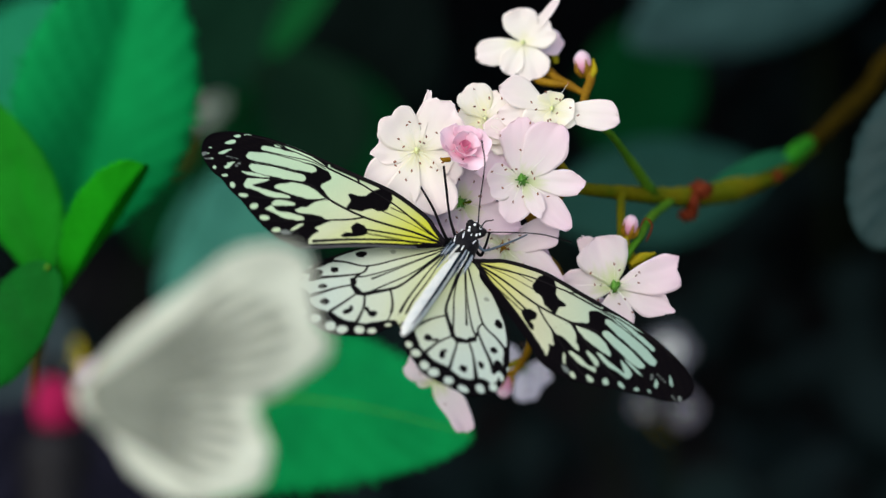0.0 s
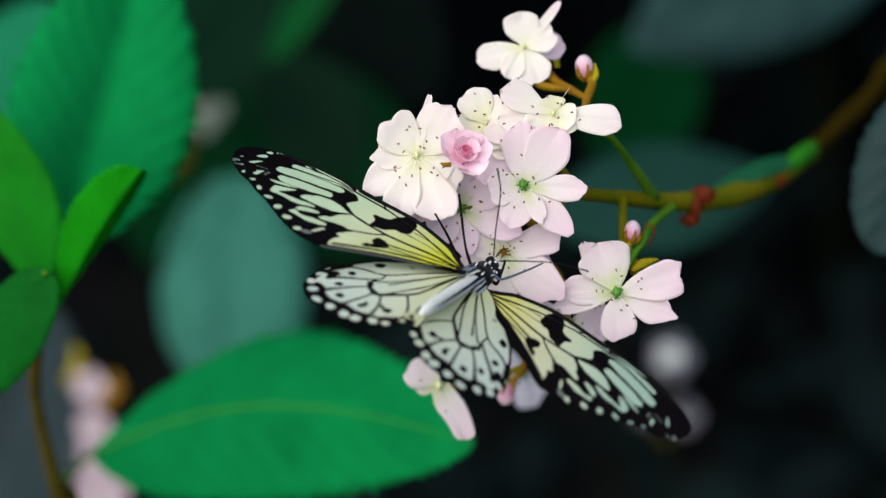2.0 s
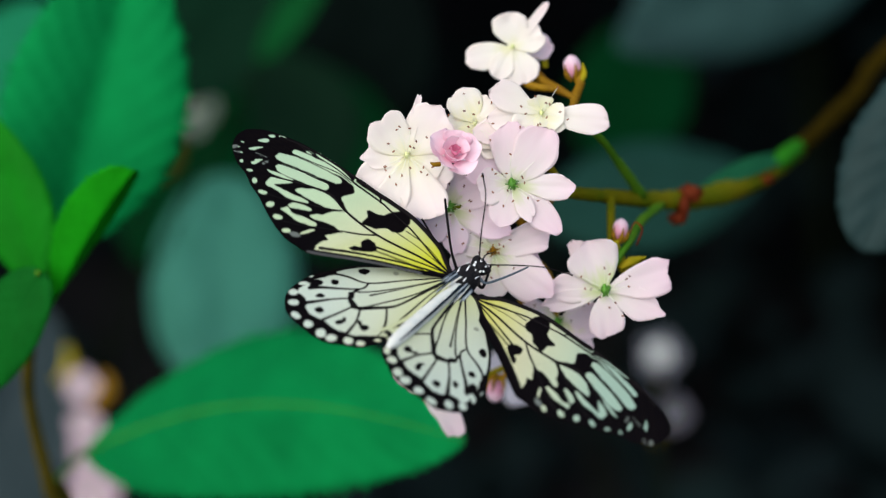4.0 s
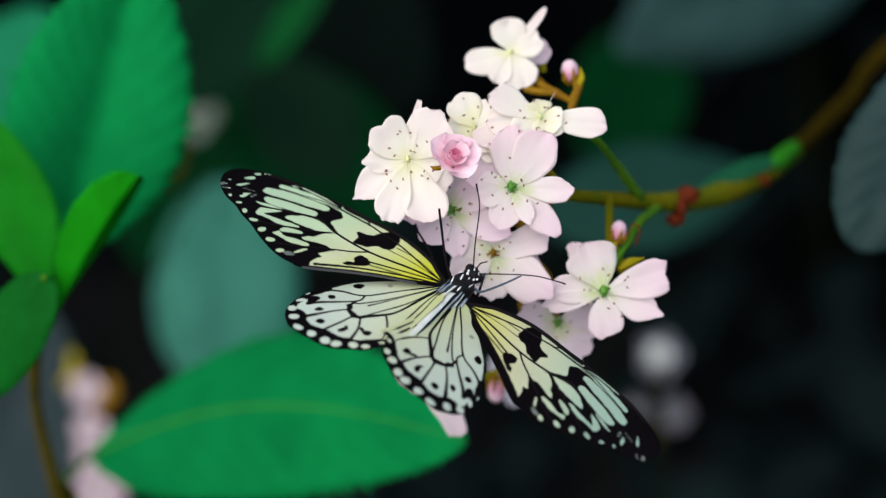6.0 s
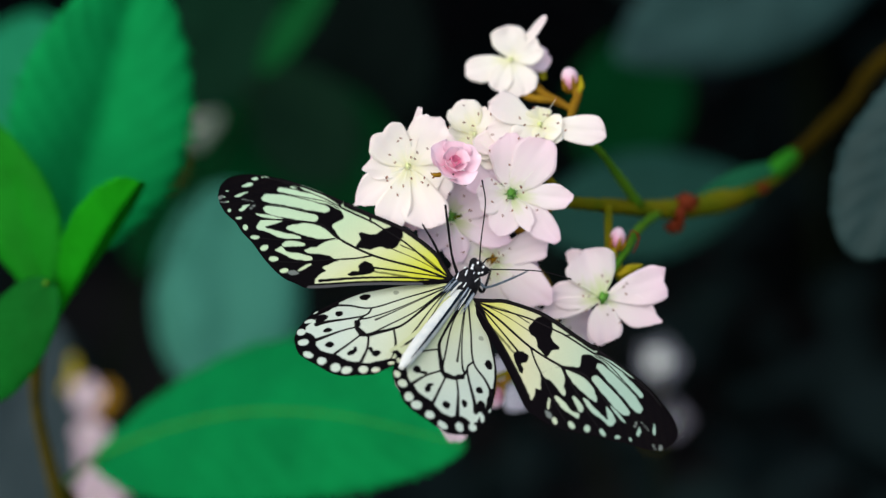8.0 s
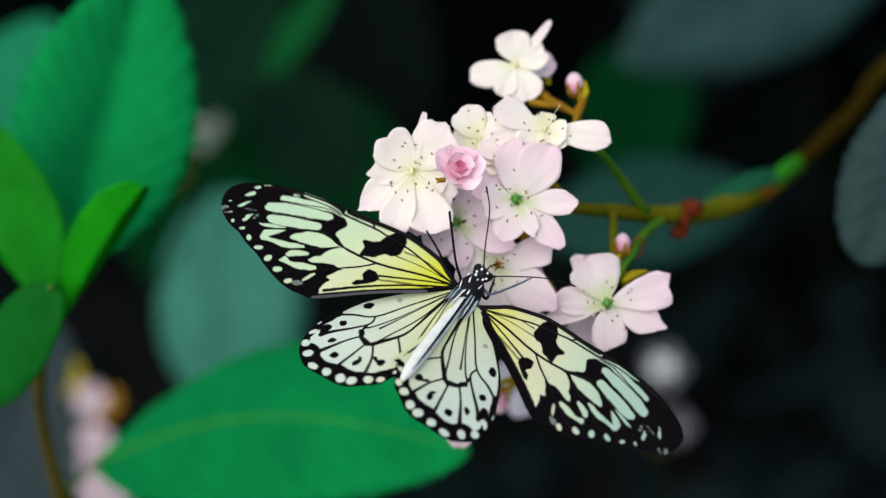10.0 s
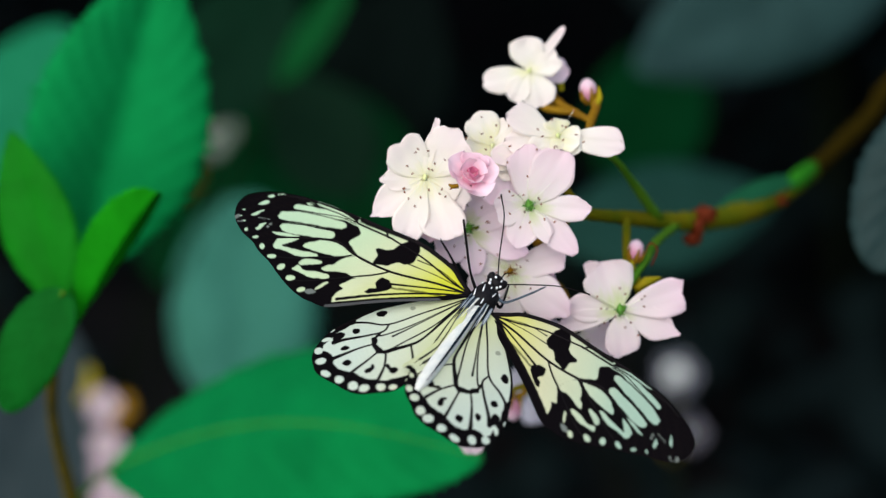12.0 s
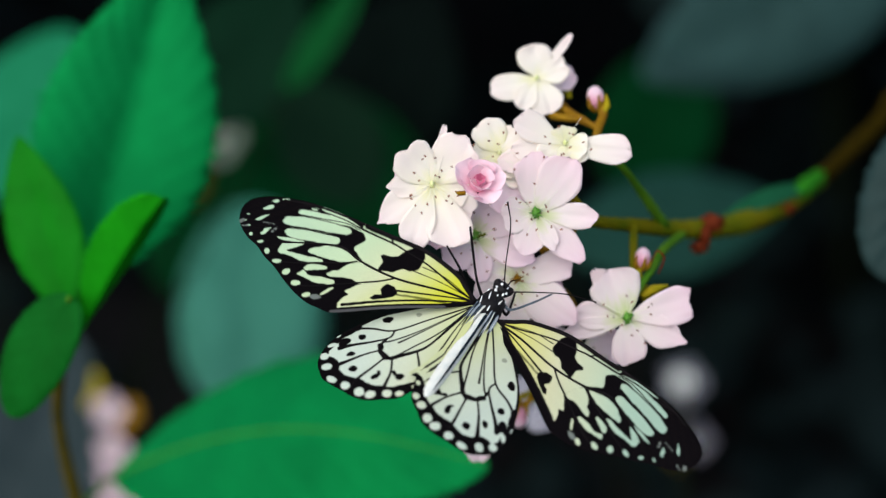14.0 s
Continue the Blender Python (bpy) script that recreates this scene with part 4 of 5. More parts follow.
HIND_EYES = [(-13.3, 14.9, 1.38, 1.03, 137.0), (-21.0, 17.2, 0.92, 0.88, 0.0), (-26.8, 16.5, 1.06, 0.71, 136.0), (-30.5, 13.4, 1.12, 1.03, 148.0), (-30.3, 7.6, 1.23, 0.74, 163.0), (-27.9, 2.8, 1.05, 1.0, 13.0), (-28.8, 7.6, 0.91, 0.42, 41.0), (-27.4, 4.3, 1.17, 0.48, 41.0), (-24.5, 19.9, 2.8, 1.72, 163.0), (-21.7, 11.6, 1.94, 1.17, 40.0), (-8.5, 9.3, 0.78, 0.74, 20.0)]
HIND_SPOTS = [(-31.0, 21.6, 1.29, 1.22, 158.0), (-33.5, 19.2, 1.54, 1.29, 140.0), (-36.3, 15.9, 1.7, 1.09, 85.0), (-36.4, 12.1, 1.49, 1.32, 32.0), (-36.6, 8.2, 1.69, 1.38, 36.0), (-36.2, 5.6, 1.5, 1.41, 155.0), (-34.3, 2.4, 1.49, 1.27, 35.0), (-33.2, -0.1, 1.17, 1.03, 143.0), (-29.8, -2.0, 0.85, 0.71, 140.0), (-27.1, 21.9, 1.5, 0.71, 141.0), (-24.0, 22.3, 0.89, 0.49, 162.0), (-26.0, -1.3, 1.54, 0.69, 26.0), (-19.2, 11.9, 1.01, 0.73, 168.0)]
PATCH_INNER = [[(-1.94, 35.93), (0.79, 34.41), (2.95, 34.41), (3.26, 32.0), (1.5, 30.13), (-0.43, 30.72), (-2.17, 31.28), (-4.36, 29.92), (-4.04, 32.85), (-3.44, 34.95)], [(-0.53, 24.88), (0.31, 24.45), (0.62, 22.74), (1.62, 21.46), (4.1, 20.79), (6.7, 19.5), (6.7, 16.9), (3.9, 15.5), (0.56, 15.4), (-0.96, 16.81), (-0.78, 18.47), (-3.07, 19.73), (-3.92, 21.54), (-4.7, 23.25), (-2.02, 23.34)]]
PATCH_TIP = [[(-9.09, 19.53), (-7.92, 19.61), (-6.76, 19.07), (-6.63, 17.31), (-7.67, 15.78), (-9.49, 15.92), (-11.15, 17.52), (-12.77, 19.13), (-12.85, 20.47), (-11.2, 19.78), (-10.33, 18.62)], [(11.48, 36.59), (4.31, 32.21), (-0.64, 35.42), (-3.03, 34.54), (-2.34, 31.74), (-4.41, 27.22), (-9.88, 23.81), (-11.69, 24.87), (-14.57, 26.19), (-14.56, 24.64), (-16.85, 25.67), (-18.84, 25.33), (-22.53, 23.01), (-39.36, 39.36), (-23.62, 59.47), (-8.49, 67.59), (5.9, 54.55)]]
FORE_PATCH = PATCH_INNER + PATCH_TIP
CELLS_LEADING = [[(2.99, 44.18), (4.07, 44.06), (4.83, 40.0), (4.62, 36.19), (3.75, 31.69), (3.1, 31.28), (2.9, 33.76), (2.46, 38.43), (2.63, 41.9)], [(-1.72, 47.97), (-0.1, 48.06), (1.52, 44.54), (3.24, 38.95), (3.38, 34.4), (2.36, 36.37), (0.52, 42.16), (-1.18, 46.11)], [(-5.98, 49.66), (-4.18, 49.7), (-1.49, 45.89), (0.75, 40.63), (2.13, 35.73), (1.83, 34.22), (0.48, 34.34), (-1.35, 37.59), (-3.55, 42.8), (-5.62, 46.81), (-6.42, 48.66)], [(-8.26, 47.54), (-6.84, 47.34), (-4.62, 43.77), (-2.4, 38.56), (-1.76, 35.84), (-2.52, 34.86), (-3.95, 35.08), (-5.58, 38.12), (-7.35, 41.91), (-8.63, 44.73), (-8.74, 46.35)], [(-10.71, 48.21), (-9.17, 45.71), (-7.48, 41.48), (-9.01, 43.29), (-10.63, 46.38)]]
CELLS_MIDDLE = [[(-14.46, 45.22), (-11.7, 45.97), (-10.04, 44.76), (-8.11, 41.39), (-9.88, 42.18), (-12.69, 44.26), (-11.35, 40.01), (-9.43, 35.55), (-9.9, 34.92), (-11.06, 36.1), (-12.86, 38.99), (-13.19, 41.25), (-13.26, 42.86)], [(-9.91, 39.83), (-8.17, 39.36), (-5.37, 36.61), (-4.35, 34.34), (-4.22, 31.66), (-4.5, 27.96), (-5.44, 28.16), (-7.44, 31.19), (-8.61, 34.47), (-9.33, 37.25)], [(-14.33, 37.69), (-12.66, 37.49), (-11.55, 35.78), (-10.6, 33.33), (-11.43, 33.12), (-13.03, 34.82), (-14.72, 36.94)], [(-16.86, 38.12), (-14.81, 37.37), (-14.96, 36.62), (-15.49, 35.29), (-13.99, 32.58), (-13.16, 29.93), (-13.72, 29.1), (-15.08, 30.28), (-16.47, 33.36), (-16.61, 35.68)]]
CELLS_MARGIN = [[(-12.67, 32.47), (-11.17, 31.84), (-9.84, 30.45), (-7.9, 30.1), (-6.07, 28.87), (-4.25, 26.69), (-9.55, 23.38), (-10.7, 24.86), (-10.35, 26.96), (-11.67, 29.29), (-12.75, 30.99)], [(-18.82, 30.21), (-17.15, 30.04), (-14.91, 29.12), (-15.21, 28.61), (-16.83, 28.98), (-18.13, 29.56)], [(-6.18, 55.7), (-4.79, 55.17), (-3.51, 54.31), (-3.61, 53.59), (-4.77, 53.9), (-5.82, 54.67)], [(-10.02, 55.19), (-8.96, 54.81), (-7.53, 54.07), (-6.22, 53.24), (-7.35, 53.44), (-8.86, 53.87), (-9.9, 54.63)], [(-12.4, 52.02), (-11.51, 51.54), (-10.68, 51.77), (-9.1, 50.53), (-10.35, 50.76), (-11.42, 50.61), (-12.44, 51.25)], [(-2.8, 55.08), (-1.61, 54.53), (-1.5, 53.54), (-2.6, 53.99)], [(-0.68, 53.42), (0.39, 52.43), (0.4, 51.55), (-0.67, 52.55)], [(1.41, 46.18), (2.42, 45.5), (2.59, 44.08), (1.48, 45.03)]]
FORE_CELLS = CELLS_LEADING + CELLS_MIDDLE + CELLS_MARGIN
FORE_FAINT = [[(-9.26, 53.41), (-7.74, 50.49), (-8.25, 50.48), (-9.45, 52.76)], [(-13.0, 58.27), (-11.46, 57.64), (-11.68, 56.76), (-13.2, 57.4)], [(-13.45, 56.86), (-12.01, 55.46), (-12.63, 55.35), (-13.55, 56.43)], [(-10.02, 50.25), (-8.17, 49.5), (-8.97, 49.28), (-10.67, 49.61)], [(-20.56, 32.24), (-18.77, 31.04), (-18.88, 29.38), (-20.69, 30.57)]]
FORE_SMOKE = [(-8.37, 15.78), (-6.8, 12.14), (-5.26, 8.51), (-4.14, 5.4)]


def resample(pts, n):
    line = smooth_line([(x, y, 0) for x, y in pts], 12)
    d = [0.0]
    for a, b in zip(line, line[1:]):
        d.append(d[-1] + (b - a).length)
    s = np.linspace(0, d[-1], n)
    return np.stack([np.interp(s, d, [p.x for p in line]), np.interp(s, d, [p.y for p in line])], 1)


def inside(poly, p):
    q, res = np.array(poly), np.zeros(len(p), bool)
    for (x0, y0), (x1, y1) in zip(q, np.roll(q, -1, 0)):
        if y0 != y1:
            res ^= ((y0 > p[:, 1]) != (y1 > p[:, 1])) & (p[:, 0] < (x1 - x0) * (p[:, 1] - y0) / (y1 - y0) + x0)
    return res


@functools.lru_cache(None)
def rounded_corners(poly):
    """A closed outline with its corners cut twice."""
    q = np.array(poly)
    for _ in range(2):
        nxt = np.roll(q, -1, 0)
        q = np.stack([0.82 * q + 0.18 * nxt, 0.18 * q + 0.82 * nxt], 1).reshape(-1, 2)
    return q


def rounded(poly):
    return rounded_corners(tuple(poly))


def oval(e, p):
    x, y, rx, ry, deg = e
    c, s = math.cos(radians(deg)), math.sin(radians(deg))
    u, w = (p[:, 0] - x) * c + (p[:, 1] - y) * s, -(p[:, 0] - x) * s + (p[:, 1] - y) * c
    return (u / rx) ** 2 + (w / ry) ** 2 < 1


def near(line, p):
    best = np.full(len(p), 1e9)
    q = np.array(line)
    for a, b in zip(q, q[1:]):
        d = b - a
        t = np.clip(((p - a) @ d) / (d @ d), 0, 1)
        best = np.minimum(best, np.hypot(*(p - a - t[:, None] * d).T))
    return best


def ragged(p, amount):
    """Shifts points a little, so that blots get soft uneven rims."""
    x, y = p[:, 0], p[:, 1]
    return p + amount * np.stack([np.sin(x * 1.3 + np.sin(y * 1.1) * 2) + 0.35 * np.sin(y * 4.7 + x * 3.1), np.sin(y * 1.2 + np.sin(x * 1.4) * 2) + 0.35 * np.sin(x * 5.3 - y * 2.7)], 1)


def vein_mask(veins, p, grow, bold=0.38):
    """The dark scales along the veins, broader towards the wing's margin."""
    dark = np.zeros(len(p), bool)
    for width, pts in veins:
        q = np.array([(v.x, v.y) for v in smooth_line([(x, y, 0) for x, y in pts], 4)])
        n = len(q) - 1
        for k in range(n):
            a, d = q[k], q[k + 1] - q[k]
            t = np.clip(((p - a) @ d) / (d @ d), 0, 1)
            dark |= np.hypot(*(p - a - t[:, None] * d).T) < width * (bold + grow * ((k + t) / n) ** 2)
    return dark


DARK = np.array((0.0032, 0.0022, 0.003))


def blend(x, stops):
    xs = [s[0] for s in stops]
    return np.stack([np.interp(x, xs, [s[1][k] for s in stops]) for k in range(3)], 1)


# Second set: a tilted wing's duller light put into the colours.
BRIGHT_TINTS = ((0, (0.76, 0.74, 0.015)), (7, (0.77, 0.77, 0.07)), (13, (0.76, 0.79, 0.28)), (20, (0.77, 0.81, 0.50)), (30, (0.66, 0.82, 0.52)), (60, (0.56, 0.79, 0.56)))
DIM_RIGHT_TINTS = ((0, (0.74, 0.69, 0.08)), (7, (0.76, 0.73, 0.22)), (18, (0.74, 0.73, 0.47)), (28, (0.64, 0.72, 0.50)), (38, (0.46, 0.63, 0.49)), (60, (0.39, 0.57, 0.46)))


def fore_pattern(p, dim_right=False):
    """The forewing's colours; the right wing carries a tilted wing's duller light in its colours and has fewer pale
    marks near the tip.
    """
    reach = p[:, 1] + 0.25 * p[:, 0]
    col = blend(reach, DIM_RIGHT_TINTS if dim_right else BRIGHT_TINTS)
    q = ragged(p, 0.07)
    cross = p[:, 0] + 0.45 * p[:, 1]
    dark = near(FORE_TRAIL[5:], q) < 2.6
    dark |= near(FORE_TRAIL[:6], p) < (2.3 if dim_right else 1.3)
    for poly in FORE_PATCH:
        dark |= inside(rounded(poly), q)
    for k, poly in enumerate(FORE_CELLS):
        if dim_right:
            mid = np.mean(poly, 0)
            poly = [tuple(mid + (np.array(c) - mid) * (0.97 if k < 4 else 0.88)) for c in poly]
        if not (dim_right and k in (11, 14, 15, 16)):
            dark &= ~inside(rounded(poly), q)
    for x, y, rx, ry, deg in FORE_DOTS:
        if not (dim_right and y > 53):
            small = 0.7 if dim_right and y > 45 else 0.85
            dark &= ~oval((x, y, rx * small, ry * small, deg), ragged(p, 0.06))
    dark |= vein_mask(FORE_VEINS, p, 0.4, 0.46) & ~inside(FORE_PATCH[3], p)
    col *= 0.78 if dim_right else 0.82
    col[dark] = DARK
    col[(near(FORE_SMOKE, q) < 0.32) & ~dark] *= 0.3
    for poly in FORE_FAINT:
        col[inside(rounded(poly), q)] = (0.16, 0.18, 0.16)
    fringe = near(FORE_TRAIL[1:5], p) < 0.75
    col[fringe & (not dim_right)] = (0.08, 0.08, 0.08)
    wisp = dark & (p[:, 1] > 45) & (near(FORE_LEAD[7:], p) > 1.2) & (np.sin(cross * 6.3 + 2 * np.sin(p[:, 1] * 0.7)) * np.sin(p[:, 1] * 0.9 + cross * 0.8) > 0.55)
    col[wisp] = (0.006, 0.0042, 0.0045)
    return col


def hind_pattern(p):
    reach = p[:, 1] - 0.4 * p[:, 0]
    col = blend(reach, ((0, (0.73, 0.76, 0.34)), (12, (0.74, 0.79, 0.58)), (24, (0.71, 0.80, 0.67)), (45, (0.69, 0.80, 0.68))))
    q = ragged(p, 0.10)
    edge = near(HIND_TRAIL[5:], q)
    along = np.arctan2(q[:, 0] + 8, q[:, 1] - 14)
    dark = edge < np.interp(q[:, 1], (-3, 5), (1.3, 4.7)) + np.interp(q[:, 1], (0, 6), (0.1, 0.5)) * np.sin(along * 17)
    dark |= near(HIND_LEAD[5:], q) < 1.5
    for x, y, rx, ry, deg in HIND_EYES[:-1]:
        big = 0.62 if rx > 1.9 else 1.0
        dark |= oval((x, y, rx * big, ry * big, deg), q)
    for e in HIND_SPOTS:
        dark &= ~oval((e[0] * 0.985, e[1], e[2] * 0.80, e[3] * 0.80, e[4]), ragged(p, 0.06))
    dark |= vein_mask(HIND_VEINS, p, 0.7) & (edge > 4.0)
    col *= 0.80
    col[dark] = DARK
    faint = oval(HIND_EYES[-1], q)
    col[faint] *= 0.55
    return col


def soft(pattern, p):
    """The pattern with slightly feathered rims, as scales overlap."""
    reach = 0.09
    steps = [(reach, 0), (-reach, 0), (0, reach), (0, -reach)]
    return sum(pattern(p + np.array(q)) for q in steps) / len(steps)


def wing(name, lead, trail, veins, pattern, mirror, butterfly, label, nu, nv, sweep):
    a, b = resample(lead, nu), resample(trail, nu)
    w = np.linspace(0, 1, nv)
    p = (a[:, None] * (1 - w[None, :, None]) + b[:, None] * w[None, :, None])
    flat = p.reshape(-1, 2)
    col = soft(pattern, flat)
    grain = 1 + 0.05 * np.sin(flat[:, 0] * 23 + 5 * np.sin(flat[:, 1] * 9)) * np.sin(flat[:, 1] * 19)
    col = np.clip(col * grain[:, None], 0, 1)
    sgn = -1 if mirror else 1
    (x0, xx, xy, xyy), (y0, yx, yy) = sweep

    def swept(x, y):
        return x0 + xx * x + xy * y + xyy * y * y / 40, y0 + yx * x + yy * y


    def height(x, y):
        return 0.25 * math.sin(y * 0.09) + 0.08 * math.sin(x * 0.55 + y * 0.12) - 0.00055 * y * y

    grid = [[(x, sgn * y, height(x, y)) for x, y in (swept(*c) for c in row)] for row in p]
    me = sheet(name, grid, 0.10, WING, flip=not mirror)
    layer = me.color_attributes.new("pattern", "FLOAT_COLOR", "POINT")
    both = np.concatenate([col, col])
    layer.data.foreach_set("color", np.concatenate([both, np.ones((len(both), 1))], 1).ravel())
    ob = piece(name, me, butterfly, None, label)
    for width, pts in veins:
        line = [(x, sgn * y, height(x, y) - 0.06) for x, y in (swept(*c) for c in pts)]
        r = width * (0.5 if width > 1 else 0.44 if veins is FORE_VEINS else 0.34)
        tube("vein", line, (r, r * 0.95, r * 0.8), VEIN, ob, sides=6, n=6)
    return ob


# how each wing departs a little from the pattern wing
SWEEP = {"LF": ((-0.1226, 0.9921, -0.0846, 0.0832), (0.0606, -0.0237, 0.9953)), "LH": ((-0.2803, 0.9797, -0.0882, 0.1625), (0.017, 0.0025, 1.005)), "RH": ((-0.154, 0.9907, -0.0048, -0.0067), (0.0177, -0.0231, 0.9471)), "RF": ((-0.0732, 0.8598, -0.0991, 0.0331), (0.1324, -0.032, 0.9560))}


BACK_LINE = mottled("blue_black_hair", (0.003, 0.006, 0.010), (0.010, 0.020, 0.030), 500, 3000, rough=0.8, spec=0.1)
SHIN = mottled("blue_grey_leg", (0.006, 0.008, 0.010), (0.09, 0.125, 0.16), 180, 900, rough=0.6)
ASHEN = mottled("ashen_hair", (0.16, 0.20, 0.24), (0.32, 0.36, 0.40), 500, 3000, rough=0.8)


def make_kite_butterfly():
    s = tagged(new("butterfly"), "black-veined pale mint and yellow butterfly with open wings on blossoms", "butterfly")
    s.empty_display_size = 0.01
    parts = {
        "LF": wing("forewing", FORE_LEAD, FORE_TRAIL, FORE_VEINS, fore_pattern, False, s, "pale mint forewing, yellow at the root, with black veins", 360, 150, SWEEP["LF"]),
        "RF": wing("forewing", FORE_LEAD, FORE_TRAIL, FORE_VEINS, functools.partial(fore_pattern, dim_right=True), True, s, "pale mint forewing, yellow at the root, with black veins", 360, 150, SWEEP["RF"]),
        "LH": wing("hindwing", HIND_LEAD, HIND_TRAIL, HIND_VEINS, hind_pattern, False, s, "pale mint hindwing with white spots along a black margin", 280, 200, SWEEP["LH"]),
        "RH": wing("hindwing", HIND_LEAD, HIND_TRAIL, HIND_VEINS, hind_pattern, True, s, "pale mint hindwing with white spots along a black margin", 280, 200, SWEEP["RH"]),
    }
    thorax = blob("thorax", 4.7, 3.3, 3.0, CHITIN, s, None, "black thorax with white streaks", rough=0.15, nu=24, nv=16)
    for x, y, z, rx, ry, deg in ((3.6, 1.1, 1.9, 0.6, 0.45, 10), (3.7, -0.9, 1.95, 0.5, 0.35, 0), (2.9, 2.35, 1.2, 0.5, 0.45, 0), (2.9, -2.3, 1.2, 0.45, 0.4, 0), (0.6, 1.5, 2.6, 1.5, 0.24, 12), (0.4, -1.3, 2.7, 1.5, 0.22, -10), (-1.2, 2.6, 1.7, 1.6, 0.2, 16), (-2.4, 0.1, 2.7, 1.2, 0.2, 3), (2.0, 0.1, 2.8, 0.4, 0.2, 0)):
        blob("streak", rx, ry * 0.8, 0.22, SPOT_WHITE, thorax, pose(x * MM, y * MM, z * MM, 0, 0, deg), nu=10, nv=6, rough=0.5)
    head = blob("head", 2.0, 2.2, 1.9, CHITIN, s, pose(5.7 * MM, 0, 0.6 * MM), "black head with white dots", rough=0.1)
    for sg in (1, -1):
        blob("eye", 1.15, 0.9, 1.1, CHITIN, head, pose(0.5 * MM, sg * 1.75 * MM, 0.4 * MM), "glossy black eye")
        blob("dot", 0.42, 0.36, 0.25, SPOT_WHITE, head, pose(0.0, sg * 0.75 * MM, 1.75 * MM), nu=8, nv=6)
        blob("dot", 0.42, 0.3, 0.25, SPOT_WHITE, head, pose(1.3 * MM, sg * 0.7 * MM, 1.2 * MM), nu=8, nv=6)
        blob("dot", 0.36, 0.3, 0.25, SPOT_WHITE, head, pose(-1.1 * MM, sg * 1.4 * MM, 1.2 * MM), nu=8, nv=6)
    abdomen = tube("abdomen", [(-3, 0, 0.4), (-9, 0, 1.0), (-17, 0.1, 1.9), (-25, 0.2, 2.8), (-31, 0.2, 3.4), (-34.0, 0.2, 3.5)], (1.3, 1.5, 1.7, 1.7, 1.4, 0.6), HAIR_WHITE, s, sides=18, n=8, uneven=0.08, label="long white abdomen with a dark line along its back")
    tube("back_line", [(-4, -0.4, 1.95), (-9, -0.45, 2.42), (-17, -0.5, 3.5), (-25, -0.45, 4.4), (-31, -0.3, 4.72)], (0.34, 0.34, 0.32, 0.26, 0.08), BACK_LINE, abdomen, sides=6, uneven=0.3)
    rnd = random.Random(5)
    for sg in (1, -1):
        for k in range(11):
            y0, x1 = rnd.uniform(0.9, 3.0), rnd.uniform(-11.5, -6.5)
            spread = y0 + rnd.uniform(0.0, 0.9)
            tube("hair", [(-1.8, sg * y0, 2.5 - 0.35 * y0), (-4.5, sg * (0.5 * y0 + 0.5 * spread), 2.6 - 0.3 * y0), (x1, sg * spread, 2.2 - 0.25 * y0)], (0.2, 0.22, 0.05), (ASHEN, SLATE, HAIR_WHITE, ASHEN, BACK_LINE)[k % 5], thorax, sides=5, n=3)
    hold = []
    hold.append(tube("antenna", [(3.8, 0.2, 4.1), (5.6, 3.5, 9.1), (9.7, 8.0, 15.4), (11.4, 11.3, 18.3), (11.9, 12.1, 18.8)], (0.16, 0.15, 0.15, 0.24), VEIN, s, sides=6))
    hold.append(tube("antenna", [(3.8, -1.4, 4.1), (4.9, -6.0, 8.4), (6.6, -11.8, 12.7), (8.5, -17.3, 14.3), (8.7, -18.4, 14.6)], (0.16, 0.15, 0.15, 0.24), VEIN, s, sides=6))
    hold.append(tube("leg", [(1.3, 1.4, -1.5), (1.1, 3.9, 0.9), (3.4, 7.0, 1.7), (8.0, 12.0, 3.8), (11.1, 15.3, 5.2)], (0.44, 0.38, 0.28, 0.31, 0.28), VEIN, s, sides=7, label="black leg with pale rings"))
    hold.append(tube("leg", [(3.7, -1.5, -0.7), (2.4, -2.8, 0.8), (2.8, -4.6, 1.1), (8.3, -7.6, 2.1), (13.3, -9.7, 2.5)], (0.5, 0.4, 0.3, 0.26, 0.2), SHIN, s, sides=7, label="blue-grey leg"))
    hold.append(tube("leg", [(3.9, -1.7, -1.9), (4.1, -4.3, -3.0), (7.8, -3.9, -3.7), (12.3, -2.7, -3.8)], (0.45, 0.35, 0.25), VEIN, s, sides=7))
    hold.append(tube("leg", [(2.0, 1.4, -3.6), (2.1, 4.5, -3.5), (6.6, 11.0, -3.5), (9.6, 16.8, -3.5)], (0.45, 0.35, 0.22), VEIN, s, sides=7))
    hold.append(tube("proboscis", [(5.0, -0.3, 3.2), (6.4, -0.2, 4.4), (10.6, -1.1, 1.4), (14.4, -1.5, -1.9)], (0.2, 0.15, 0.1), VEIN, s, sides=6))
    return s, parts, hold


CREAM_VEIN = mottled("grey_wing_vein", (0.13, 0.145, 0.11), (0.19, 0.205, 0.16), 60, 300, rough=0.8)
NAVY_WING = mottled("navy_wing", (0.004, 0.004, 0.008), (0.008, 0.008, 0.016), 60, 300, rough=0.8, spec=0.05)


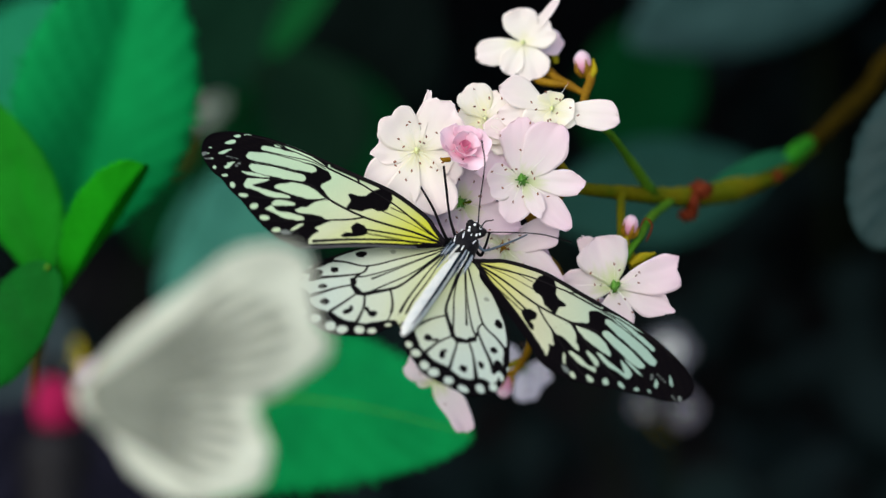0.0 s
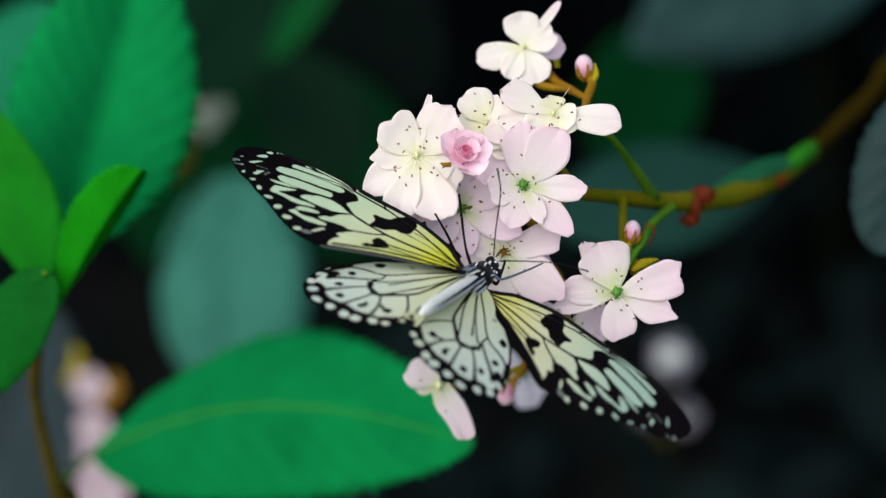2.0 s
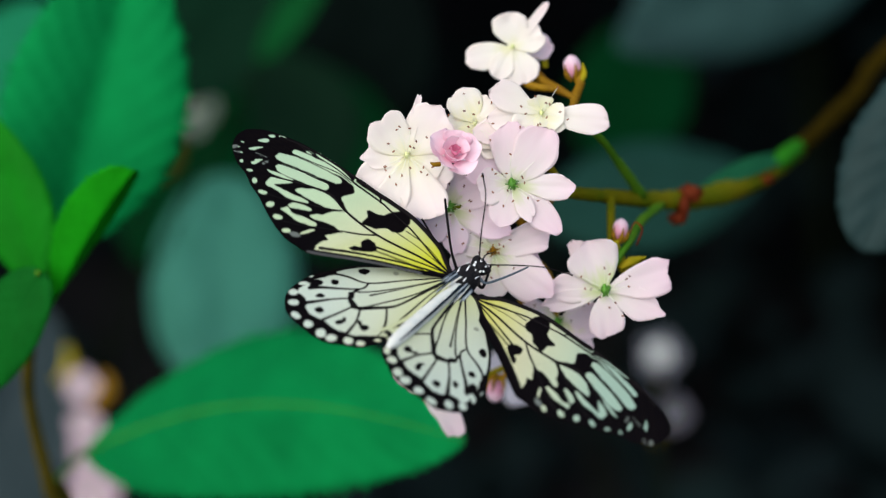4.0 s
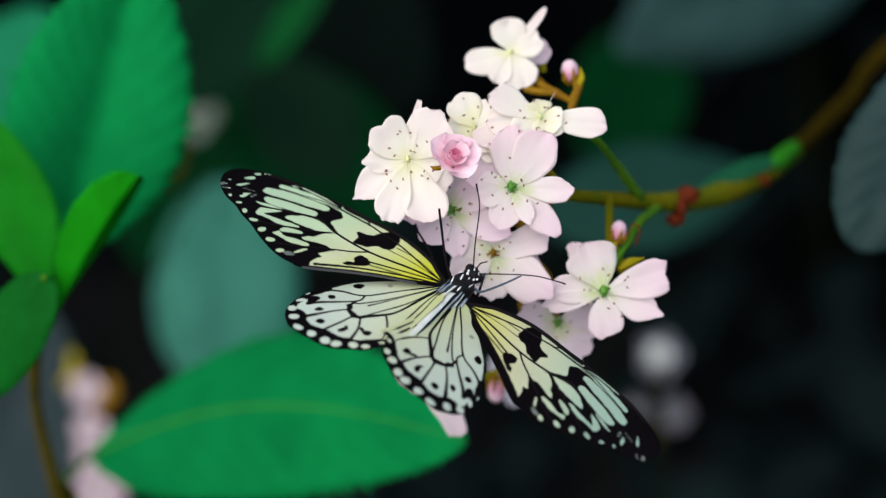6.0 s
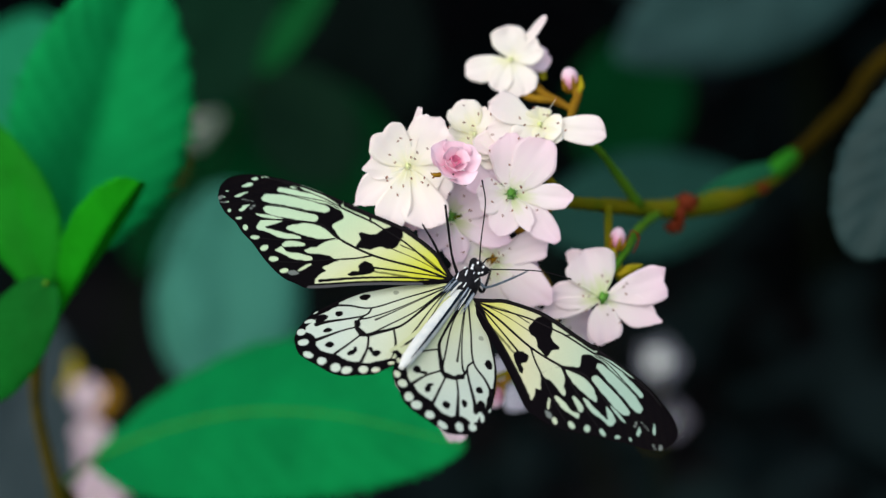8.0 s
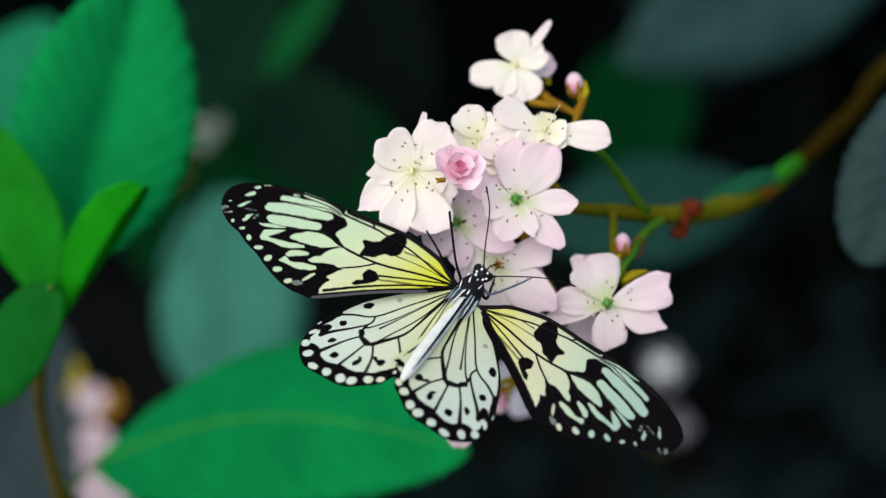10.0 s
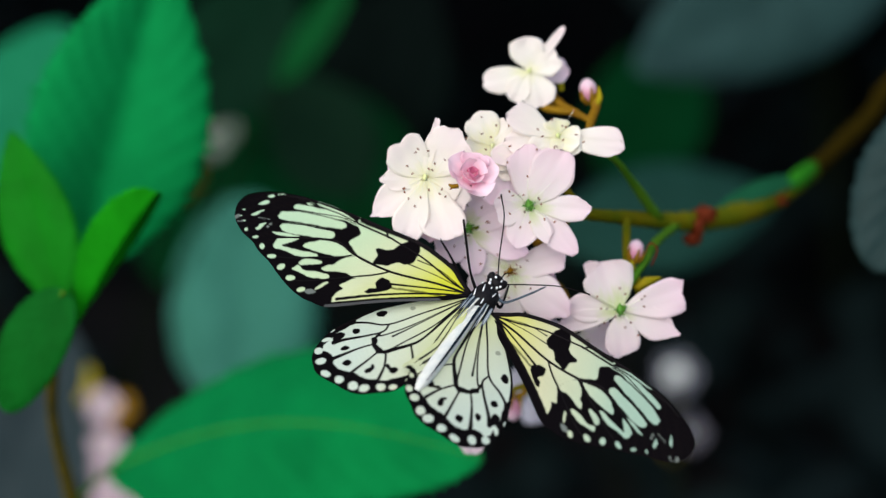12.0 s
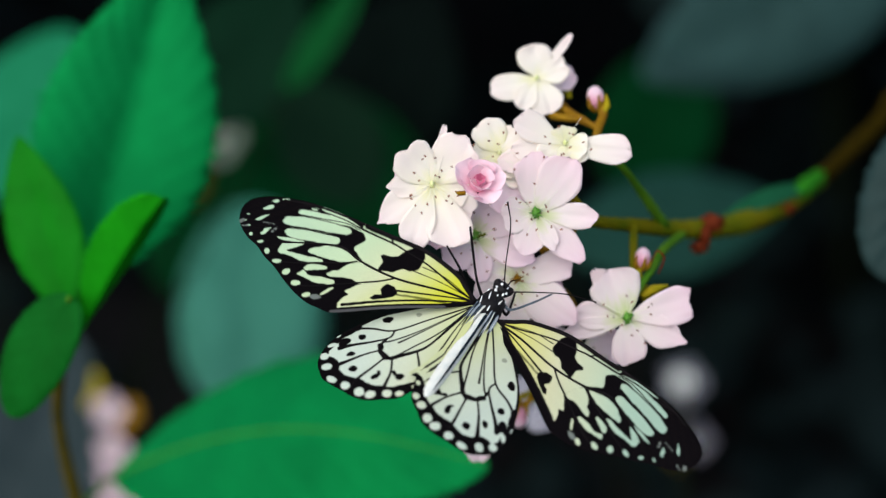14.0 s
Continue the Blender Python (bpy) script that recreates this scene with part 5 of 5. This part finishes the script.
def make_white_butterfly():
    s = tagged(new("white_butterfly"), "cream-white butterfly with dark underwings and a red thorax", "butterfly")
    s.empty_display_size = 0.01
    for fore, hind, mat, broad in ((197, 169, WHITE_WING, 1.0), (30, 113, NAVY_WING, 1.5)):
        sg = -1 if fore > 180 else 1
        a = piece("forewing", petal_mesh(43, 21 * broad, 0.02, 0.02, 0.0, 3, mat, (0.9, 0.28, 0.2), -0.05), s, pose(0, sg * 1.5 * MM, 0.5 * MM, 6, 0, fore))
        b = piece("hindwing", petal_mesh(32, 21 * broad, 0.02, 0.02, 0.0, 5, mat, (0.8, 0.34, 0.3), 0.05), s, pose(-1 * MM, sg * 1.5 * MM, 0, 6, 0, hind))
        for ob, ln, fan in ((a, 41, 2.7), (b, 30, 2.7)):
            for k in range(7):
                tube("vein", [((k - 3) * 0.3, 4, 0.2), ((k - 3) * fan * 0.55, ln * 0.5, 0.9), ((k - 3) * fan, ln * (0.93 - 0.02 * (k - 3) ** 2), 1.6)], (0.4, 0.75, 0.5), mat if mat is NAVY_WING else CREAM_VEIN, ob, sides=5)
    blob("thorax", 4.6, 3.6, 3.2, RED_HAIR, s, None, "red hairy thorax", rough=0.3)
    blob("head", 2.0, 2.0, 1.9, CHITIN, s, pose(6 * MM, 0, 0))
    tube("abdomen", [(-3, 0, 0), (-7, 0.5, -0.5), (-16, 1, -1), (-27, 1, -2)], (3.6, 6.2, 6.0, 2.0), CHITIN, s, sides=14, label="stout black abdomen")
    for sg in (1, -1):
        tube("antenna", [(7, sg * 0.7, 0.8), (13, sg * 4, 3), (19, sg * 6, 4)], (0.15, 0.12, 0.3), CHITIN, s, sides=5)
    return s


kite, kite_wings, kite_held = make_kite_butterfly()
visitor = make_white_butterfly()

# where the butterfly is: seconds, place in mm and turn in degrees on the spray; the wings' and limbs' on its body
BODY = [
    (0, 2.52, -2.43, 4, 0, 41.6, 55.6),
    (0.3, 2.78, -1.89, 4, 0, 38.3, 48.4),
    (0.5, 2.78, -1.89, 4, 0, 38.3, 48.4),
    (1, 4.61, -2.37, 4, 0, 35.3, 48.5),
    (1.5, 6.13, -2.89, 4, 0, 42.1, 46),
    (1.6, 6.13, -2.89, 4, 0, 42.1, 46),
    (1.9, 5.94, -7.63, 4, 0, 58.8, 31.3),
    (2, 5.94, -7.63, 4, 0, 58.8, 31.3),
    (2.5, 5.91, -8.84, 4, 0, 54, 33.2),
    (2.7, 5.91, -8.84, 4, 0, 54, 33.2),
    (3, 5.6, -8.85, 4, 0, 50, 35.7),
    (5.5, 4.47, -9.25, 4, 0, 42.4, 43.1),
    (6, 3.56, -10.52, 4, 0, 44.3, 44.05),
    (6.5, 2.91, -10.36, 4, 0, 46.2, 45),
    (7, 2.32, -10.35, 4, 0, 46.2, 45),
    (7.1, 2.32, -10.35, 4, 0, 46.2, 45),
    (7.4, 4.82, -8.68, 4, 0, 41.9, 51.3),
    (7.5, 4.82, -8.68, 4, 0, 41.9, 51.3),
    (8, 5.11, -8.07, 4, 0, 41.27, 51.47),
    (10.5, 4.99, -8.42, 4, 0, 38.1, 52.3),
    (11, 4.98, -8.45, 4, 0, 37.89, 52.56),
    (11.5, 5.06, -8.48, 4, 0, 37.67, 52.81),
    (12, 5.29, -8.8, 4, 0, 37.46, 53.07),
    (12.5, 5.3, -8.87, 4, 0, 37.24, 53.33),
    (13, 5.51, -8.61, 4, 0, 37.03, 53.59),
    (13.5, 5.53, -8.63, 4, 0, 36.81, 53.84),
    (14, 5.23, -8.81, 4, 0, 36.6, 54.1),
]
LF = [
    (0, -2.91, 3.98, 1, -7.4, 1.4, 0.7),
    (0.3, 0.22, 4, 1, -2.6, -8.4, -1),
    (0.5, 0.22, 4, 1, -2.6, -8.4, -1),
    (1, -0.08, 3.4, 1, -7.2, -4.8, -0.6),
    (1.5, -1.48, 4.4, 1, -10.9, -6.3, 0.3),
    (1.6, -1.48, 4.4, 1, -10.9, -6.3, 0.3),
    (1.9, -5.51, 2.74, 1, -29.2, -5.2, 3.9),
    (2, -5.51, 2.74, 1, -29.2, -5.2, 3.9),
    (2.5, -3.22, 3.27, 1, -20.9, -11.3, 4.8),
    (2.7, -3.22, 3.27, 1, -20.9, -11.3, 4.8),
    (3, -2.79, 3.22, 1, -9.6, -6.8, 0.6),
    (5.5, -2.96, 2.31, 1.01, -24.23, 1.25, -1.21),
    (6, -2.72, 3.02, 0.99, -20.99, 4.38, -3.68),
    (6.5, -2.51, 3.03, 0.98, -18.48, 3.77, -1.63),
    (7, -2.64, 2.91, 0.92, -18.07, 7.82, -0.15),
    (7.1, -2.64, 2.91, 0.92, -18.07, 7.82, -0.15),
    (7.4, -2.06, 3.26, 0.94, -17.09, 1.25, -0.66),
    (7.5, -2.06, 3.26, 0.94, -17.09, 1.25, -0.66),
    (8, -1.87, 3.27, 0.99, -15.48, -4.2, 0.55),
    (10.5, -1.54, 3.21, 1.03, -15.75, -3.07, 1.13),
    (11, -1.51, 3.21, 1.05, -16.41, -3.27, 1.01),
    (11.5, -1.62, 3.36, 1.03, -15.17, -2.52, 0.6),
    (12, -1.6, 3.4, 1.05, -15.66, -2.62, 0.26),
    (12.5, -1.68, 3.43, 1.04, -15.58, -1.22, -0.7),
    (13, -1.75, 3.38, 1.04, -15.44, -2.05, 0.51),
    (13.5, -1.66, 3.35, 1.06, -15.38, -1.39, 0.47),
    (14, -1.79, 3.55, 1.04, -13.88, -0.58, -0.53),
]
LH = [
    (0, -2.74, 2.96, 1, -22.3, -2.6, -5.9),
    (0.3, -2.05, 2.52, 1, -14.5, -11, -6.7),
    (0.5, -2.05, 2.52, 1, -14.5, -11, -6.7),
    (1, -1.67, 2.65, 1, -20.6, -7.9, -5.1),
    (1.5, -3.02, 3.23, 1, -23.7, -9.8, -4.4),
    (1.6, -3.02, 3.23, 1, -23.7, -9.8, -4.4),
    (1.9, -4.11, 2.27, 1, -41.7, -9.7, -0.1),
    (2, -4.11, 2.27, 1, -41.7, -9.7, -0.1),
    (2.5, -3.42, 2.48, 1, -36, -10, -1.2),
    (2.7, -3.42, 2.48, 1, -36, -10, -1.2),
    (3, -2.52, 2.4, 1, -25.6, -7.7, -4.4),
    (5.5, -3.19, 3.05, 0.93, -39.03, -0.64, -2.74),
    (6, -2.8, 3.05, 0.97, -34.35, 2.41, -5.12),
    (6.5, -2.63, 2.94, 0.95, -32.7, 1.47, -3.98),
    (7, -2.47, 2.63, 0.98, -31.34, 4.22, -1.89),
    (7.1, -2.47, 2.63, 0.98, -31.34, 4.22, -1.89),
    (7.4, -2.97, 2.83, 0.93, -30.89, -0.64, -3.14),
    (7.5, -2.97, 2.83, 0.93, -30.89, -0.64, -3.14),
    (8, -3.07, 2.99, 0.91, -30.43, -3.65, -2.48),
    (10.5, -2.75, 3.12, 0.94, -31.38, -1.54, -1.64),
    (11, -2.71, 3.12, 0.95, -31.91, -1.19, -1.76),
    (11.5, -2.71, 3.29, 0.95, -31.37, -0.92, -2.19),
    (12, -2.72, 3.39, 0.95, -31.21, -1.04, -2.62),
    (12.5, -2.65, 3.25, 0.96, -30.97, 0.02, -3.58),
    (13, -2.72, 3.28, 0.94, -31.19, -0.41, -2.26),
    (13.5, -2.71, 3.26, 0.94, -31.67, -0.29, -2.94),
    (14, -2.58, 3.41, 0.96, -29.8, 0.27, -3.44),
]
RF = [
    (0, -2.47, -3.54, 1, -16.5, -0.1, 2.7),
    (0.3, -2.08, -3.76, 1, -20, -21.5, 9.7),
    (0.5, -2.08, -3.76, 1, -20, -21.5, 9.7),
    (1, -1.75, -4.08, 1, -25.3, -9.1, 6.6),
    (1.5, -2.85, -3.6, 1, -29.7, -13.2, 7),
    (1.6, -2.85, -3.6, 1, -29.7, -13.2, 7),
    (1.9, -2.79, -3.5, 1, -37.9, -9.8, 6.5),
    (2, -2.79, -3.5, 1, -37.9, -9.8, 6.5),
    (2.5, -2.24, -4.51, 1, -45.4, -11.2, 6.4),
    (2.7, -2.24, -4.51, 1, -45.4, -11.2, 6.4),
    (3, -2.79, -4.19, 1, -41.5, -5.7, 2.8),
    (5.5, -2.09, -3.72, 0.99, -27.86, -1.38, -0.02),
    (6, -2.61, -3.33, 0.98, -24.27, 1.26, -1.77),
    (6.5, -2.96, -3.43, 1.03, -21.8, 0.67, -0.89),
    (7, -2.93, -3.61, 1.05, -20.94, 3.91, 1.17),
    (7.1, -2.93, -3.61, 1.05, -20.94, 3.91, 1.17),
    (7.4, -2.8, -3.61, 1.01, -22.46, -4.09, 1.29),
    (7.5, -2.8, -3.61, 1.01, -22.46, -4.09, 1.29),
    (8, -2.9, -3.74, 0.99, -22.8, -8.32, 1.26),
    (10.5, -2.5, -4.11, 1.06, -26.12, -8.07, 1.13),
    (11, -2.44, -4.16, 1.06, -26.47, -7.68, 0.6),
    (11.5, -2.57, -3.86, 1.03, -25.26, -6.62, -0.19),
    (12, -2.51, -3.73, 1.03, -25.58, -7.13, -0.55),
    (12.5, -2.54, -3.72, 1.02, -25.63, -5.46, -1.36),
    (13, -2.41, -3.67, 1.04, -24.53, -5.43, -0.67),
    (13.5, -2.47, -3.67, 1.03, -25.19, -5.78, -1.08),
    (14, -2.58, -3.5, 1, -23.31, -4.56, -1.15),
]
RH = [
    (0, -2.76, -2.17, 1, -7.5, 4.1, -1.4),
    (0.3, -2.1, -2.51, 1, -5, -4.5, 0.6),
    (0.5, -2.1, -2.51, 1, -5, -4.5, 0.6),
    (1, -1.6, -2.51, 1, -12.6, -0.2, -0.3),
    (1.5, -2.2, -1.97, 1, -10.7, -2.2, -0.8),
    (1.6, -2.2, -1.97, 1, -10.7, -2.2, -0.8),
    (1.9, -2.22, -1.52, 1, -22.3, -3.2, 1.2),
    (2, -2.22, -1.52, 1, -22.3, -3.2, 1.2),
    (2.5, -2.1, -2.06, 1, -26.1, -2, -0.8),
    (2.7, -2.1, -2.06, 1, -26.1, -2, -0.8),
    (3, -2.23, -1.88, 1, -23.9, 2.4, -2.9),
    (5.5, -2.46, -2.23, 0.97, -14.84, 5.68, -5.88),
    (6, -2.52, -2.08, 0.97, -12.84, 8.37, -8.19),
    (6.5, -2.59, -2.05, 0.96, -9.36, 7.54, -6.64),
    (7, -2.53, -2.28, 0.98, -9.18, 10.45, -4.82),
    (7.1, -2.53, -2.28, 0.98, -9.18, 10.45, -4.82),
    (7.4, -2.21, -2.13, 0.96, -6.78, 4.83, -5.2),
    (7.5, -2.21, -2.13, 0.96, -6.78, 4.83, -5.2),
    (8, -2.31, -2.2, 0.95, -4.91, 1.53, -5.14),
    (10.5, -2.34, -2.58, 0.97, -8.8, 3.35, -6.78),
    (11, -2.33, -2.5, 0.97, -9.86, 3.49, -6.95),
    (11.5, -2.38, -2.33, 0.96, -9.14, 3.45, -7.52),
    (12, -2.39, -2.33, 0.97, -9.1, 3.89, -8.47),
    (12.5, -2.37, -2.24, 0.97, -10.09, 4.76, -9.01),
    (13, -2.36, -2.2, 0.98, -9.32, 3.98, -7.72),
    (13.5, -2.44, -2.17, 0.97, -9.76, 4.11, -8.23),
    (14, -2.43, -2.28, 0.98, -8.82, 5.1, -8.81),
]
HOLD = [
    (0, 2.9, 0.4, -3.2),
    (0.3, -1.8, 3.7, 2.2),
    (0.5, -1.8, 3.7, 2.2),
    (1, -1.6, 6.7, 2),
    (1.5, -3.5, -0.1, 3.9),
    (1.6, -3.5, -0.1, 3.9),
    (1.9, -17.6, -14.6, 15.2),
    (2, -17.6, -14.6, 15.2),
    (2.5, -14.8, -10.4, 13.6),
    (2.7, -14.8, -10.4, 13.6),
    (3, -12, -6.9, 11.6),
    (5.5, -5.5, -0.2, 6.1),
    (6.5, -4.5, -4, 4.7),
    (7.1, -4.5, -4, 4.7),
    (7.4, 0, -0, 0),
    (7.5, 0, -0, 0),
    (10.5, 0.6, 3.8, -0.8),
    (14, 1.7, 5.4, -2.1),
]


def motions():
    walk(kite, [(t, SPRAY @ pose(x * MM, y * MM, z * MM, a, b, c)) for t, x, y, z, a, b, c in BODY])
    for key, rows in (("LF", LF), ("LH", LH), ("RF", RF), ("RH", RH)):
        walk(kite_wings[key], [(t, pose(x * MM, y * MM, z * MM, a, b, c)) for t, x, y, z, a, b, c in rows])
    for ob in kite_held:
        walk(ob, [(t, pose(0, 0, 0, a, b, c)) for t, a, b, c in HOLD])
    x, y, z = (-61.5, -26.6, 158.0)
    walk(visitor, [(0, SPRAY @ pose(x * MM, y * MM, z * MM, 0, 0, 95)),
                   (0.1, SPRAY @ pose((x - 105) * MM, (y - 34) * MM, z * MM, 0, 0, 110)),
                   (0.6, SPRAY @ pose(-0.30, -0.25, 0.2, 0, 0, 170)),
                   (1.6, pose(-0.45, -0.35, 0.012, 0, 0, 170)), (14.0, pose(-0.45, -0.35, 0.012, 0, 0, 170))])


motions()
